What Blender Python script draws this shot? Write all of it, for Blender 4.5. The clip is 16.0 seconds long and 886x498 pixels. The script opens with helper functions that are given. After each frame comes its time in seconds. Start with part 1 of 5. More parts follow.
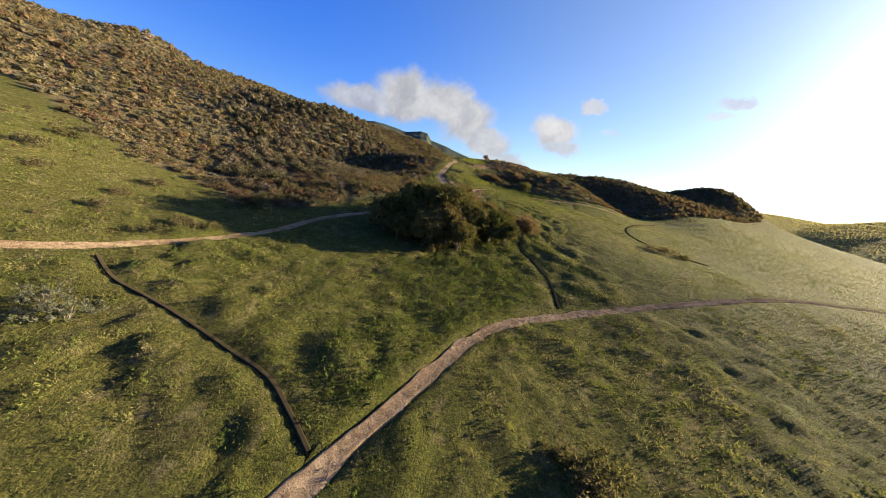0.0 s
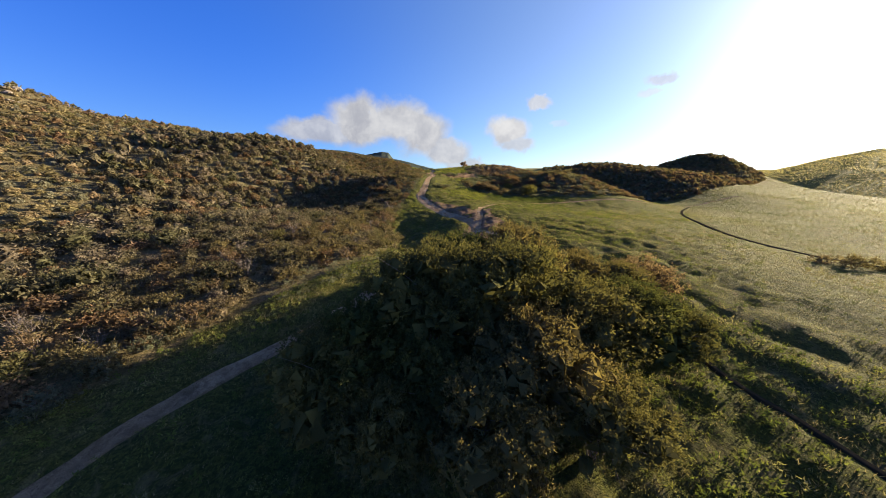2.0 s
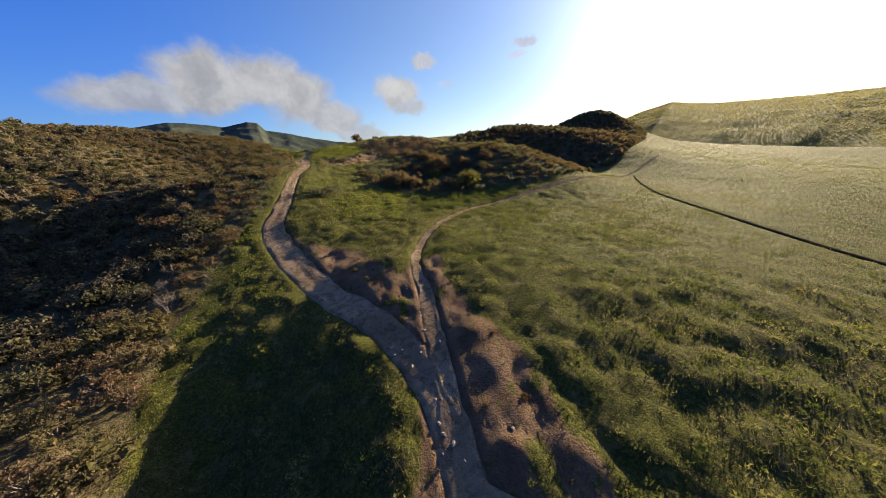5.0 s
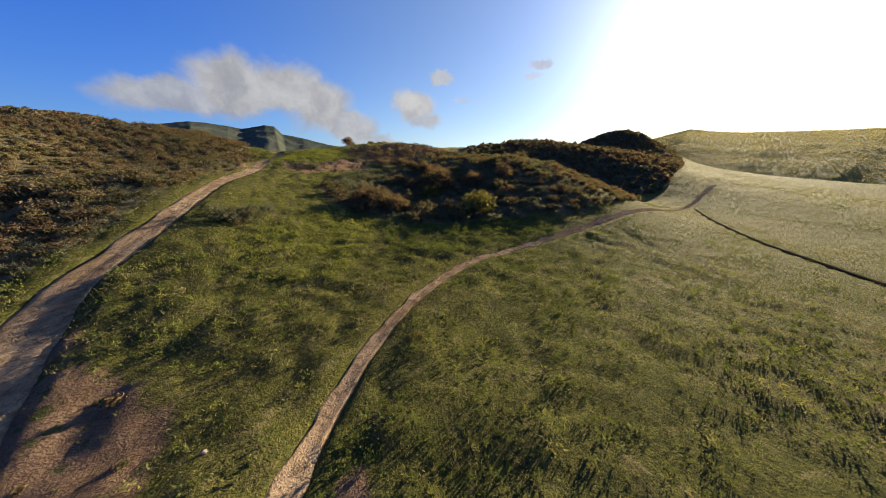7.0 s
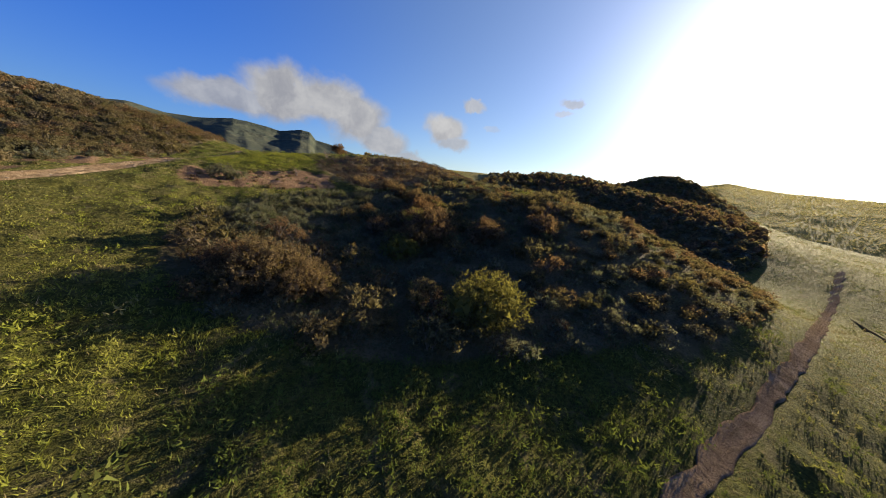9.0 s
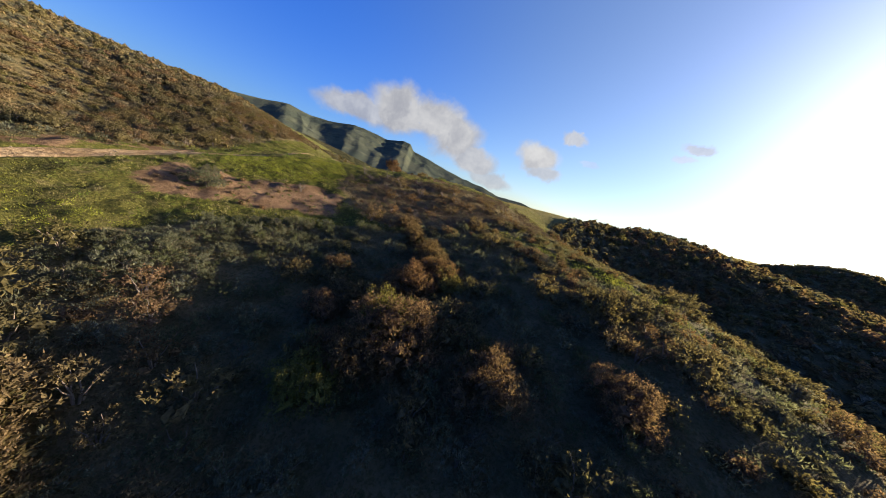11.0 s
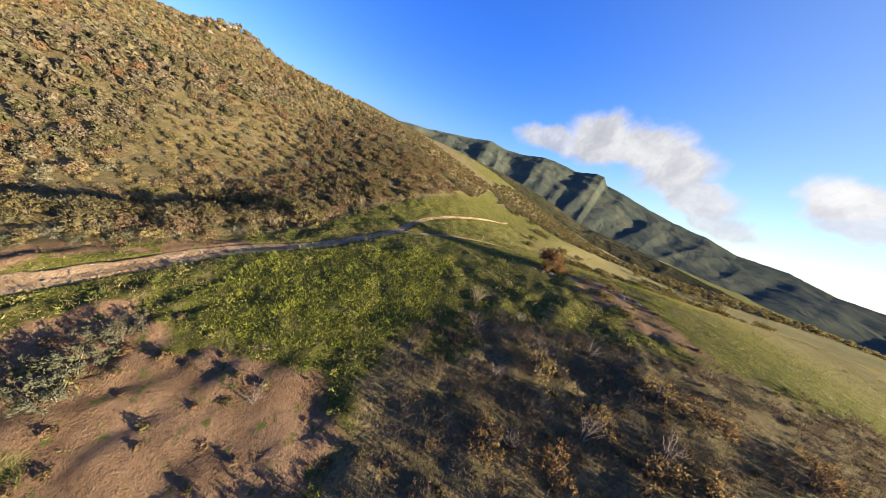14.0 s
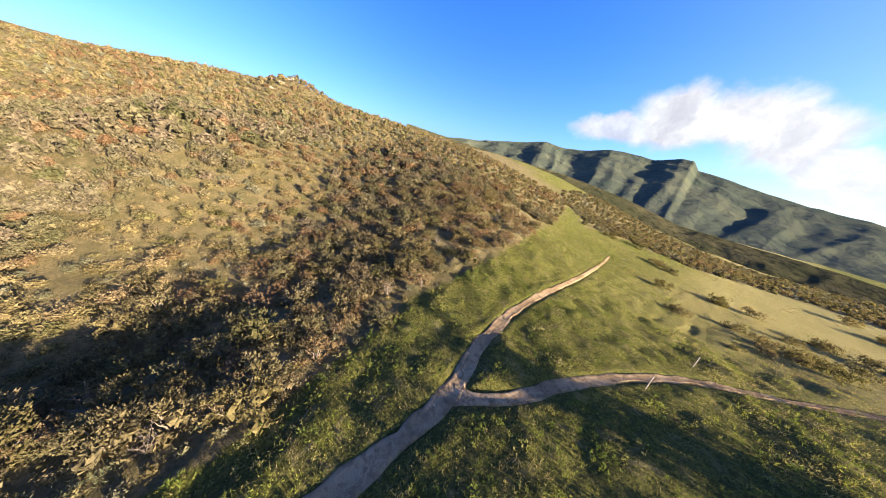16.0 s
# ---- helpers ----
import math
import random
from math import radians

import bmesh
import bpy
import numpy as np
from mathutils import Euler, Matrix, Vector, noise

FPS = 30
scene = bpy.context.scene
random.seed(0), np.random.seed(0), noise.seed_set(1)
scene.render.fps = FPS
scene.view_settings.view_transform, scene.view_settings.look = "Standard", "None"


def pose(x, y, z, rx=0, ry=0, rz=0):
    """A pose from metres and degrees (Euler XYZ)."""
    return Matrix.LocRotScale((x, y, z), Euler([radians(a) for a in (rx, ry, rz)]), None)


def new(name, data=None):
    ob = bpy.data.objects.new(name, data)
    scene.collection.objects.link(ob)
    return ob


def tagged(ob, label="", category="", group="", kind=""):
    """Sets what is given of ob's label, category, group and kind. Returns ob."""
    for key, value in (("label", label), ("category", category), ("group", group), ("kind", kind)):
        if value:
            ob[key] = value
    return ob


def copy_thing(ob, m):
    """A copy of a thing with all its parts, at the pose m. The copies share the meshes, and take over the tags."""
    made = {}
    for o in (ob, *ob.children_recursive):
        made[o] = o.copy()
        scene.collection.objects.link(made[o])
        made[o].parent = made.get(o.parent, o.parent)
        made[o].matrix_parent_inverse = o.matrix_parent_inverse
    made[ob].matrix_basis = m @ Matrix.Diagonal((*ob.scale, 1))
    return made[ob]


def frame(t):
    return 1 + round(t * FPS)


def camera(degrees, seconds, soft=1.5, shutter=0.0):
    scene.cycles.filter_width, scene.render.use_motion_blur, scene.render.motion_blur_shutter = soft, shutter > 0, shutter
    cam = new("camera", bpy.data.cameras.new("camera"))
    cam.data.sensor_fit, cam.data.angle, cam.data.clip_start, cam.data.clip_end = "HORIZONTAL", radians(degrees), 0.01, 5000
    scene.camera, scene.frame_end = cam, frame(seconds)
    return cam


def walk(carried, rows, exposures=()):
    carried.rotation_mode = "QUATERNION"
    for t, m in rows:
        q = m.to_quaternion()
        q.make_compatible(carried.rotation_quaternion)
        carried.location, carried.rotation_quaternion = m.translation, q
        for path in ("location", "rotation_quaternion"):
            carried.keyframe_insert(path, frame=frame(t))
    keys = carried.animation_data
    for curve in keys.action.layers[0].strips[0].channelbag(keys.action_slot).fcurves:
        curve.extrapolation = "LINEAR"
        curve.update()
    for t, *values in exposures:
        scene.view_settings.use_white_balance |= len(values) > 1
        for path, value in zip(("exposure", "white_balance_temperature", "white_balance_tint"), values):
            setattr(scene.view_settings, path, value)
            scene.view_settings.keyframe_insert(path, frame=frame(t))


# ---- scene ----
cam = camera(120.3, 16.0, 0.65, 0.03)
PATH = [
    (0.0, pose(-0.00, 0.00, 11.70, 72.66, -12.23, 3.66)),
    (0.5, pose(-1.00, 6.04, 11.97, 72.98, -11.38, 3.20)),
    (1.0, pose(-2.21, 11.98, 12.12, 73.90, -9.69, 2.21)),
    (1.5, pose(-3.43, 17.90, 12.23, 75.26, -6.54, 0.39)),
    (2.0, pose(-4.78, 24.32, 12.44, 76.13, -2.13, -3.46)),
    (2.5, pose(-5.78, 31.07, 13.27, 75.35, 2.24, -12.13)),
    (3.0, pose(-5.09, 37.52, 14.48, 72.63, 3.88, -24.33)),
    (3.5, pose(-4.21, 42.55, 15.65, 70.67, 4.24, -27.10)),
    (4.0, pose(-3.03, 46.91, 16.60, 69.46, 3.55, -25.79)),
    (6.5, pose(5.60, 65.91, 17.00, 69.62, 1.19, -23.71)),
    (7.0, pose(7.99, 69.34, 16.69, 72.02, -0.59, -22.20)),
    (7.5, pose(10.61, 73.29, 16.83, 73.38, -2.38, -20.76)),
    (8.0, pose(13.11, 77.67, 17.19, 74.03, -3.94, -19.65)),
    (8.5, pose(15.36, 82.16, 17.68, 74.88, -5.61, -18.72)),
    (9.0, pose(17.43, 86.37, 18.29, 76.05, -7.51, -17.39)),
    (9.2, pose(18.19, 87.96, 18.56, 76.57, -8.30, -16.67)),
    (11.3, pose(24.47, 99.27, 22.81, 75.75, -19.25, 5.16)),
    (11.5, pose(24.62, 100.85, 23.35, 75.28, -20.29, 8.39)),
    (12.0, pose(24.54, 105.09, 24.65, 73.99, -22.22, 16.17)),
    (12.5, pose(23.86, 109.40, 26.03, 72.56, -23.12, 23.54)),
    (13.0, pose(22.53, 113.61, 27.21, 71.58, -23.12, 30.19)),
    (13.5, pose(20.52, 117.48, 28.34, 70.35, -22.14, 35.95)),
    (14.0, pose(17.96, 121.19, 29.50, 68.82, -20.28, 41.02)),
    (14.5, pose(14.39, 125.01, 30.22, 67.04, -17.90, 45.30)),
    (15.0, pose(10.47, 128.63, 30.47, 66.06, -15.32, 48.89)),
    (15.5, pose(6.51, 131.73, 30.63, 66.48, -13.23, 51.30)),
    (16.0, pose(2.78, 133.94, 30.74, 68.21, -11.85, 51.96)),
]
walk(cam, PATH, [(0.0, 2.12, 6950, 7), (1.5, 2.17, 6950, 7), (3.5, 1.87, 6950, 7), (6.5, 1.82, 6950, 7), (8.0, 1.64, 6950, 7), (12.0, 2.12, 6950, 7), (14.0, 2.42, 6950, 7), (16.0, 2.82, 6950, 7)])

# ------------------------------------------------------------------ sky, sun
SUN_AZ, SUN_EL = -71.0, 14.4          # degrees; azimuth to the left of +y
sun_dir = Vector((-math.sin(radians(SUN_AZ)) * math.cos(radians(SUN_EL)),
                  math.cos(radians(SUN_AZ)) * math.cos(radians(SUN_EL)), math.sin(radians(SUN_EL))))
sun_lamp = bpy.data.lights.new("sun", "SUN")
sun_lamp.energy, sun_lamp.angle, sun_lamp.color = 5.0, radians(0.6), (1.0, 0.83, 0.60)
sun = new("sun", sun_lamp)
sun.rotation_euler = sun_dir.to_track_quat("Z", "Y").to_euler()


class Nodes:
    """Small helper to write node trees in few lines."""

    def __init__(self, tree):
        self.tree = tree
        tree.nodes.clear()

    def add(self, kind, props=None, **sockets):
        n = self.tree.nodes.new(kind)
        props = props or {}
        if "operation" in props:
            n.operation = props["operation"]
        if "use_clamp" in props:
            n.use_clamp = props["use_clamp"]
        if "data_type" in props:
            n.data_type = props["data_type"]
        if "blend_type" in props:
            n.blend_type = props["blend_type"]
        if "interpolation_type" in props:
            n.interpolation_type = props["interpolation_type"]
        if "sky_type" in props:
            n.sky_type = props["sky_type"]
        if "sun_disc" in props:
            n.sun_disc = props["sun_disc"]
        if "sun_elevation" in props:
            n.sun_elevation = props["sun_elevation"]
        if "sun_rotation" in props:
            n.sun_rotation = props["sun_rotation"]
        if "air_density" in props:
            n.air_density = props["air_density"]
        if "dust_density" in props:
            n.dust_density = props["dust_density"]
        if "ozone_density" in props:
            n.ozone_density = props["ozone_density"]
        if "attribute_name" in props:
            n.attribute_name = props["attribute_name"]
        for k, v in sockets.items():
            k = int(k[1:]) if k[0] == "_" and k[1:].isdigit() else k.replace("_", " ")
            s = n.inputs[k]
            if isinstance(v, bpy.types.NodeSocket):
                self.tree.links.new(v, s)
            else:
                s.default_value = v
        return n

    def math(self, op, a, b=0.0, c=0.0, clamp=False):
        return self.add("ShaderNodeMath", {"operation": op, "use_clamp": clamp}, _0=a, _1=b, _2=c).outputs[0]

    def mix(self, f, a, b, blend="MIX"):
        n = self.add("ShaderNodeMix", {"data_type": "RGBA", "blend_type": blend}, _0=f, _6=a, _7=b)
        return n.outputs[2]

    def ramp(self, f, a, b):
        return self.add("ShaderNodeMapRange", {"interpolation_type": "SMOOTHSTEP"}, _0=f, _1=a, _2=b).outputs[0]

    def noise(self, vec, scale, detail=4.0, rough=0.55, dist=0.0):
        return self.add("ShaderNodeTexNoise", {}, Vector=vec, Scale=scale, Detail=detail, Roughness=rough, Distortion=dist)


def sky_world():
    w = bpy.data.worlds.new("sky")
    w.use_nodes = True
    N = Nodes(w.node_tree)
    sky = N.add("ShaderNodeTexSky", {"sky_type": "NISHITA", "sun_disc": False, "sun_elevation": radians(SUN_EL + 10),
                                     "sun_rotation": radians(-SUN_AZ), "air_density": 1.0, "dust_density": 0.6, "ozone_density": 2.0})
    way = N.add("ShaderNodeTexCoord").outputs["Generated"]
    bent = N.noise(way, 7.0, 5.0, 0.6).outputs["Color"]
    off = N.add("ShaderNodeVectorMath", {"operation": "MULTIPLY_ADD"}, _0=bent, _1=(0.11, 0.11, 0.11), _2=way).outputs[0]
    off = N.add("ShaderNodeVectorMath", {"operation": "SUBTRACT"}, _0=off, _1=(0.055, 0.055, 0.055)).outputs[0]
    cover = None
    # azimuth, elevation, half width and half height of each cloud, degrees, and thickness
    for az, el, hw, hh, thick in CLOUDS:
        a, e = radians(az), radians(el)
        mid = Vector((-math.sin(a) * math.cos(e), math.cos(a) * math.cos(e), math.sin(e)))
        across = Vector((math.cos(a), math.sin(a), 0))
        up = across.cross(mid)
        d = N.add("ShaderNodeVectorMath", {"operation": "SUBTRACT"}, _0=off, _1=mid).outputs[0]
        u = N.add("ShaderNodeVectorMath", {"operation": "DOT_PRODUCT"}, _0=d, _1=across / math.tan(radians(hw))).outputs["Value"]
        v = N.add("ShaderNodeVectorMath", {"operation": "DOT_PRODUCT"}, _0=d, _1=up / math.tan(radians(hh))).outputs["Value"]
        n = N.add("ShaderNodeVectorMath", {"operation": "DOT_PRODUCT"}, _0=d, _1=mid / 0.4).outputs["Value"]
        r = N.math("SQRT", N.math("ADD", N.math("MULTIPLY", u, u), N.math("ADD", N.math("MULTIPLY", v, v), N.math("MULTIPLY", n, n))))
        c = N.math("MULTIPLY", N.ramp(r, 1.12, 0.6), thick)
        cover = c if cover is None else N.math("MAXIMUM", cover, c)
    fine = N.noise(off, 26.0, 5.0, 0.6).outputs[0]
    cover = N.math("MULTIPLY", cover, N.ramp(fine, 0.05, 0.36), clamp=True)
    sun_dot = N.add("ShaderNodeVectorMath", {"operation": "DOT_PRODUCT"}, _0=way, _1=sun_dir).outputs["Value"]
    lit = N.ramp(N.noise(off, 12.0, 5.0, 0.6).outputs[0], 0.3, 0.75)
    lit = N.math("ADD", N.math("MULTIPLY", lit, 0.55), N.math("MULTIPLY", N.ramp(sun_dot, 0.0, 0.9), 0.45))
    cloud = N.mix(lit, (2.7, 2.85, 3.5, 1), (5.5, 5.6, 6.0, 1))
    toward = N.ramp(sun_dot, -0.2, 0.75)
    height = N.add("ShaderNodeSeparateXYZ", {}, Vector=way).outputs[2]
    rich = N.math("MULTIPLY_ADD", N.ramp(height, 0.0, 0.42), 0.34, 0.5)
    deep = N.mix(N.math("MULTIPLY", rich, N.math("MULTIPLY_ADD", toward, -0.72, 1.0)), sky.outputs[0], (0.21, 0.88, 2.4, 1), "MULTIPLY")
    deep = N.mix(1.0, deep, N.mix(N.ramp(sun_dot, -0.65, 0.6), (0.52, 0.57, 0.66, 1), (1, 1, 1, 1)), "MULTIPLY")
    glow = N.math("ADD", N.math("MULTIPLY", N.math("POWER", N.math("MAXIMUM", sun_dot, 0.0), 5.0), 1.2),
                  N.math("MULTIPLY", N.math("POWER", N.math("MAXIMUM", sun_dot, 0.0), 22.0), 9.0))
    halo = N.add("ShaderNodeVectorMath", {"operation": "SCALE"}, _0=(1.0, 0.93, 0.82), Scale=glow).outputs[0]
    col = N.mix(1.0, deep, halo, "ADD")
    col = N.mix(cover, col, cloud)
    bg = N.add("ShaderNodeBackground", {}, Color=col, Strength=0.036)
    N.add("ShaderNodeOutputWorld", {}, Surface=bg.outputs[0])
    return w


# azimuth, elevation, half width, half height (degrees) and thickness of each cloud
CLOUDS = [(21, 9.2, 8, 2.6, 0.9), (13, 11.4, 7.5, 4.4, 1.0), (6, 12.0, 7, 4.6, 1.0), (1, 9.8, 6, 4.6, 1.0), (-3.5, 6.8, 5.5, 3.0, 0.95), (-8.5, 4.8, 6, 1.9, 0.8), (-16.5, 11.3, 4.4, 3.2, 1.0), (-18.5, 8.6, 3.6, 1.9, 0.85),
          (-22, 16.3, 2.6, 1.1, 0.85), (-40, 17.5, 2.2, 1.0, 0.75), (-39, 15.5, 1.4, 0.8, 0.6), (-26, 12.5, 2.2, 0.7, 0.35)]
scene.world = sky_world()

# ------------------------------------------------------------------ landform
NEAR = [
    0.1, -0.9, -3.2, -1.3, 0.5, 0.4, 0.1,
    1.6, 1.4, 1.1, 1.4, -1.3, -0.2, 0.4,
    3.6, -1.9, -1.6, -2.5, 0.9, 1.6, 1.3,
    -1.1, -1.9, 1.8, 0.5, -0.1, -2.5, -0.6,
    -2.3, 4.2, -3.4, 0.1, -0.1, 1.0, 0.4,
    -0.9, -6.9, -1.1, -0.1, -2.0, -3.9, -2.2,
    1.3, -4.4, 6.3, -3.0, -0.2, 6.0, -2.6,
    4.7, 0.4, -5.5, 5.0, -4.0, 5.2, -6.9,
    -2.0, -3.0, 1.1, 0.7, 6.2, -1.0, -2.7,
    -2.4, 3.2, 2.9, -2.4, 4.4, 1.4, 4.5,
    0.8, -1.4, -2.7, 1.6, -0.9, 4.6, 0.1,
]
FAR = [
    0.4, 0.1, -1.7, -5.3, -13.2, -8.5, -6.4,
    7.0, -4.9, -13.9, -13.6, -4.3, 3.0, 3.1,
    3.0, -5.1, -10.8, 4.2, -2.1, -8.9, 5.3,
    10.3, 3.2, 23.4, -12.3, 12.2, 14.0, 7.9,
    4.6, 1.7, -7.3, 4.8, 6.7, 4.9, 9.8,
    0.2, 16.4, 8.6, -12.9, 14.5, 1.6, 1.4,
]
# single hills: x, y, spread, rise
HILLS = [(98, 184, 17, 4.7), (132, 180, 15, -1.5), (165, 178, 16, 12.4), (-196, 170, 12, 4.6), (-85, 152, 18, -3.8), (110, 150, 20, 2.8), (240, 190, 35, -2.1), (-5.8, 55.5, 4.2, -1.7), (-6.6, 65.5, 4.4, -2.4),
         (-100, 182, 20, -4.8), (-124, 156, 16, -1.5), (-82, 178, 14, -3.0), (-206, 170, 14, 4.4), (-240, 135, 30, 1.2), (-285, 40, 45, -8.0), (-285, 0, 40, -2.0), (-70, 205, 18, 0.9), (3.9, 75.3, 1.4, 0.8), (-17, 126, 3.2, -1.9), (-10.2, 64, 2.6, -0.9), (-10.4, 125, 2.2, 0.5), (-18.5, 117, 3.5, -1.4)]
PLANE = (26.46, -7.03, -6.56)


def hash_noise(x, y, seed=0):
    """Smooth lattice noise in -1..1 for arrays."""
    xi, yi = np.floor(x), np.floor(y)
    fx, fy = x - xi, y - yi
    fx, fy = fx * fx * (3 - 2 * fx), fy * fy * (3 - 2 * fy)

    def h(a, b):
        v = np.sin(a * 127.1 + b * 311.7 + seed * 74.7) * 43758.5453
        return 2 * (v - np.floor(v)) - 1

    return (h(xi, yi) * (1 - fx) + h(xi + 1, yi) * fx) * (1 - fy) + (h(xi, yi + 1) * (1 - fx) + h(xi + 1, yi + 1) * fx) * fy


def fractal(x, y, size, octaves=4, seed=0):
    total, gain = 0, 1.0
    for n in range(octaves):
        x, y = 0.8 * x - 0.6 * y, 0.6 * x + 0.8 * y
        total = total + gain * hash_noise(x / size + 13.7 * n, y / size - 7.1 * n, seed + n)
        size, gain = size * 0.5, gain * 0.5
    return total / 1.9


def landform(x, y):
    """The broad shape of the ground: a net of knolls and hollows over a tilted plane."""
    x, y = np.asarray(x, float), np.asarray(y, float)
    z = PLANE[0] + PLANE[1] * np.clip(x, -420, 420) / 100 + PLANE[2] * np.clip(y, -260, 520) / 100
    for n, h in enumerate(NEAR):
        z = z + h * np.exp(-((x + 58 - 21.0 * (n % 7)) ** 2 + (y + 12 - 20.0 * (n // 7)) ** 2) / 512.0)
    for n, h in enumerate(FAR):
        z = z + h * np.exp(-((x + 260 - 90.0 * (n % 7)) ** 2 + (y + 90 - 90.0 * (n // 7)) ** 2) / 7688.0)
    for hx, hy, spread, h in HILLS:
        z = z + h * np.exp(-((x - hx) ** 2 + (y - hy) ** 2) / (2 * spread * spread))
    far = smooth(np.hypot(x, y - 110), 330, 620)
    return z * (1 - far) - 14 * far


def smooth(v, a, b):
    t = np.clip((v - a) / (b - a), 0, 1)
    return t * t * (3 - 2 * t)


def curve_points(rows, step=0.5):
    """A smooth line through rows of x, y, width."""
    p = np.array([rows[0]] + list(rows) + [rows[-1]], float)
    out = []
    for a, b, c, d in zip(p, p[1:], p[2:], p[3:]):
        n = max(2, int(np.hypot(*(c - b)[:2]) / step))
        for t in np.arange(n) / n:
            out.append(0.5 * (2 * b + (c - a) * t + (2 * a - 5 * b + 4 * c - d) * t * t + (3 * b - a - 3 * c + d) * t ** 3))
    return np.array(out + [p[-1]])


TRAILS = {
    "meadow": [(-13, -9, 1.2), (-5.6, 1.2, 1.2), (-3.0, 5.4, 1.2), (-0.9, 8.8, 1.15), (0.8, 11.4, 1.1), (3.1, 15.0, 1.05), (6.5, 18.1, 1.0), (11.2, 20.5, 1.0),
               (18.4, 23.2, 1.0), (29.5, 26.7, 1.0), (43.5, 31.0, 1.0), (56, 33.0, 1.0), (85, 38, 1.0)],
    "hill_foot": [(-60, -4, 1.6), (-36, 7, 1.6), (-26.3, 13.2, 1.5), (-22.4, 19.0, 1.3), (-20.4, 24.0, 1.2), (-19.0, 28.1, 1.2), (-17.8, 33.1, 1.2), (-15.1, 36.6, 1.2), (-11.5, 40.3, 1.2), (-8.0, 45, 1.3),
                  (-5.2, 49.7, 1.4), (-2.4, 52.9, 1.5), (-0.1, 55.7, 1.6), (2.2, 59.2, 1.7), (2.6, 63.5, 1.8), (1.7, 68.0, 2.0), (0.3, 71.0, 2.3), (-1.4, 74.0, 2.5), (-2.7, 77.0, 2.6), (-4.3, 81.0, 2.8), (-5.6, 85.0, 2.9),
                  (-6.4, 89.0, 2.7), (-5.8, 92.8, 2.4), (-5.2, 97.6, 2.1), (-4.7, 102.6, 1.8), (-4.2, 107.3, 1.6), (-3.0, 113.0, 1.9), (-2.9, 118.0, 2.2), (-3.3, 122.5, 2.2), (-3.5, 127.3, 2.0), (-2.3, 132.5, 1.7),
                  (-2.4, 137.0, 1.4), (-3.0, 142.0, 1.3), (-4.8, 146.2, 1.1), (-6.0, 152.0, 0.9), (-6.5, 160.0, 0.7), (-7.2, 168.0, 0.55), (-9.6, 182, 0.5), (-12.2, 195, 0.5)],
    "spur_side": [(2.4, 60.0, 1.2), (3.6, 64.5, 1.3), (4.8, 69.5, 1.1), (5.6, 74.0, 0.9), (7.0, 77.0, 0.85), (8.7, 79.6, 0.8), (12.0, 83.2, 0.8), (17.6, 87.0, 0.8), (22.5, 88.4, 0.8), (28.8, 89.7, 0.9), (37.9, 91.3, 0.9),
                  (50, 93.8, 0.9), (62.5, 96.6, 0.9), (80, 100.6, 0.9), (100, 106, 0.9)],
    "bush_side": [(2.2, 59.5, 1.0), (4.8, 55.6, 0.9), (5.8, 52.6, 0.9), (7.2, 49.0, 0.9), (8.6, 46.4, 0.8), (9.9, 44.4, 0.6), (10.8, 41.6, 0.4)],
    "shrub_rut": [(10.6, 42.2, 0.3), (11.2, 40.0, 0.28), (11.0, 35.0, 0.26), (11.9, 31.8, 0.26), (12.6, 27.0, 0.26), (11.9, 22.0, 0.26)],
    "saddle_branch": [(-2.8, 142.2, 1.2), (-1.0, 144.4, 1.1), (0.3, 148.0, 0.9), (2.5, 152.8, 0.8), (5.3, 157.3, 0.7), (9.2, 161.6, 0.7), (13.5, 167, 0.7), (22, 178, 0.7)],
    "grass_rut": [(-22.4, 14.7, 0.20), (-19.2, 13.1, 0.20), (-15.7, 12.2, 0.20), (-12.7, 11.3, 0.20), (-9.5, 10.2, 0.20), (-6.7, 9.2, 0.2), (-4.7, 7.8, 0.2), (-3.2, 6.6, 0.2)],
    "far_meadow": [(75, 97.8, 0.5), (66, 91.0, 0.7), (58, 83.5, 0.7), (53, 77.5, 0.7), (49, 72.5, 0.7), (43, 64, 0.7), (40, 57, 0.7), (41, 50, 0.7), (46, 44.5, 0.7)],
}
TRAIL_LINES = {k: curve_points(v) * (1, 1, 1.0 if k in ("grass_rut", "shrub_rut") else 0.6 if k == "far_meadow" else 0.76) for k, v in TRAILS.items()}


def trail_gap(x, y):
    """Distance to the edge of the nearest trail; negative on it."""
    best = np.full(np.shape(x), 99.0)
    for line in TRAIL_LINES.values():
        for (ax, ay, aw), (bx, by, bw) in zip(line[:-1:2], list(line[2::2]) + [line[-1]]):
            dx, dy = bx - ax, by - ay
            L = dx * dx + dy * dy
            if L < 1e-9:
                continue
            near = (np.abs(x - ax) < 6) & (np.abs(y - ay) < 6)
            if not near.any():
                continue
            px, py = x[near], y[near]
            t = np.clip(((px - ax) * dx + (py - ay) * dy) / L, 0, 1)
            best[near] = np.minimum(best[near], np.hypot(px - ax - t * dx, py - ay - t * dy) - (aw + (bw - aw) * t) / 2)
    return best


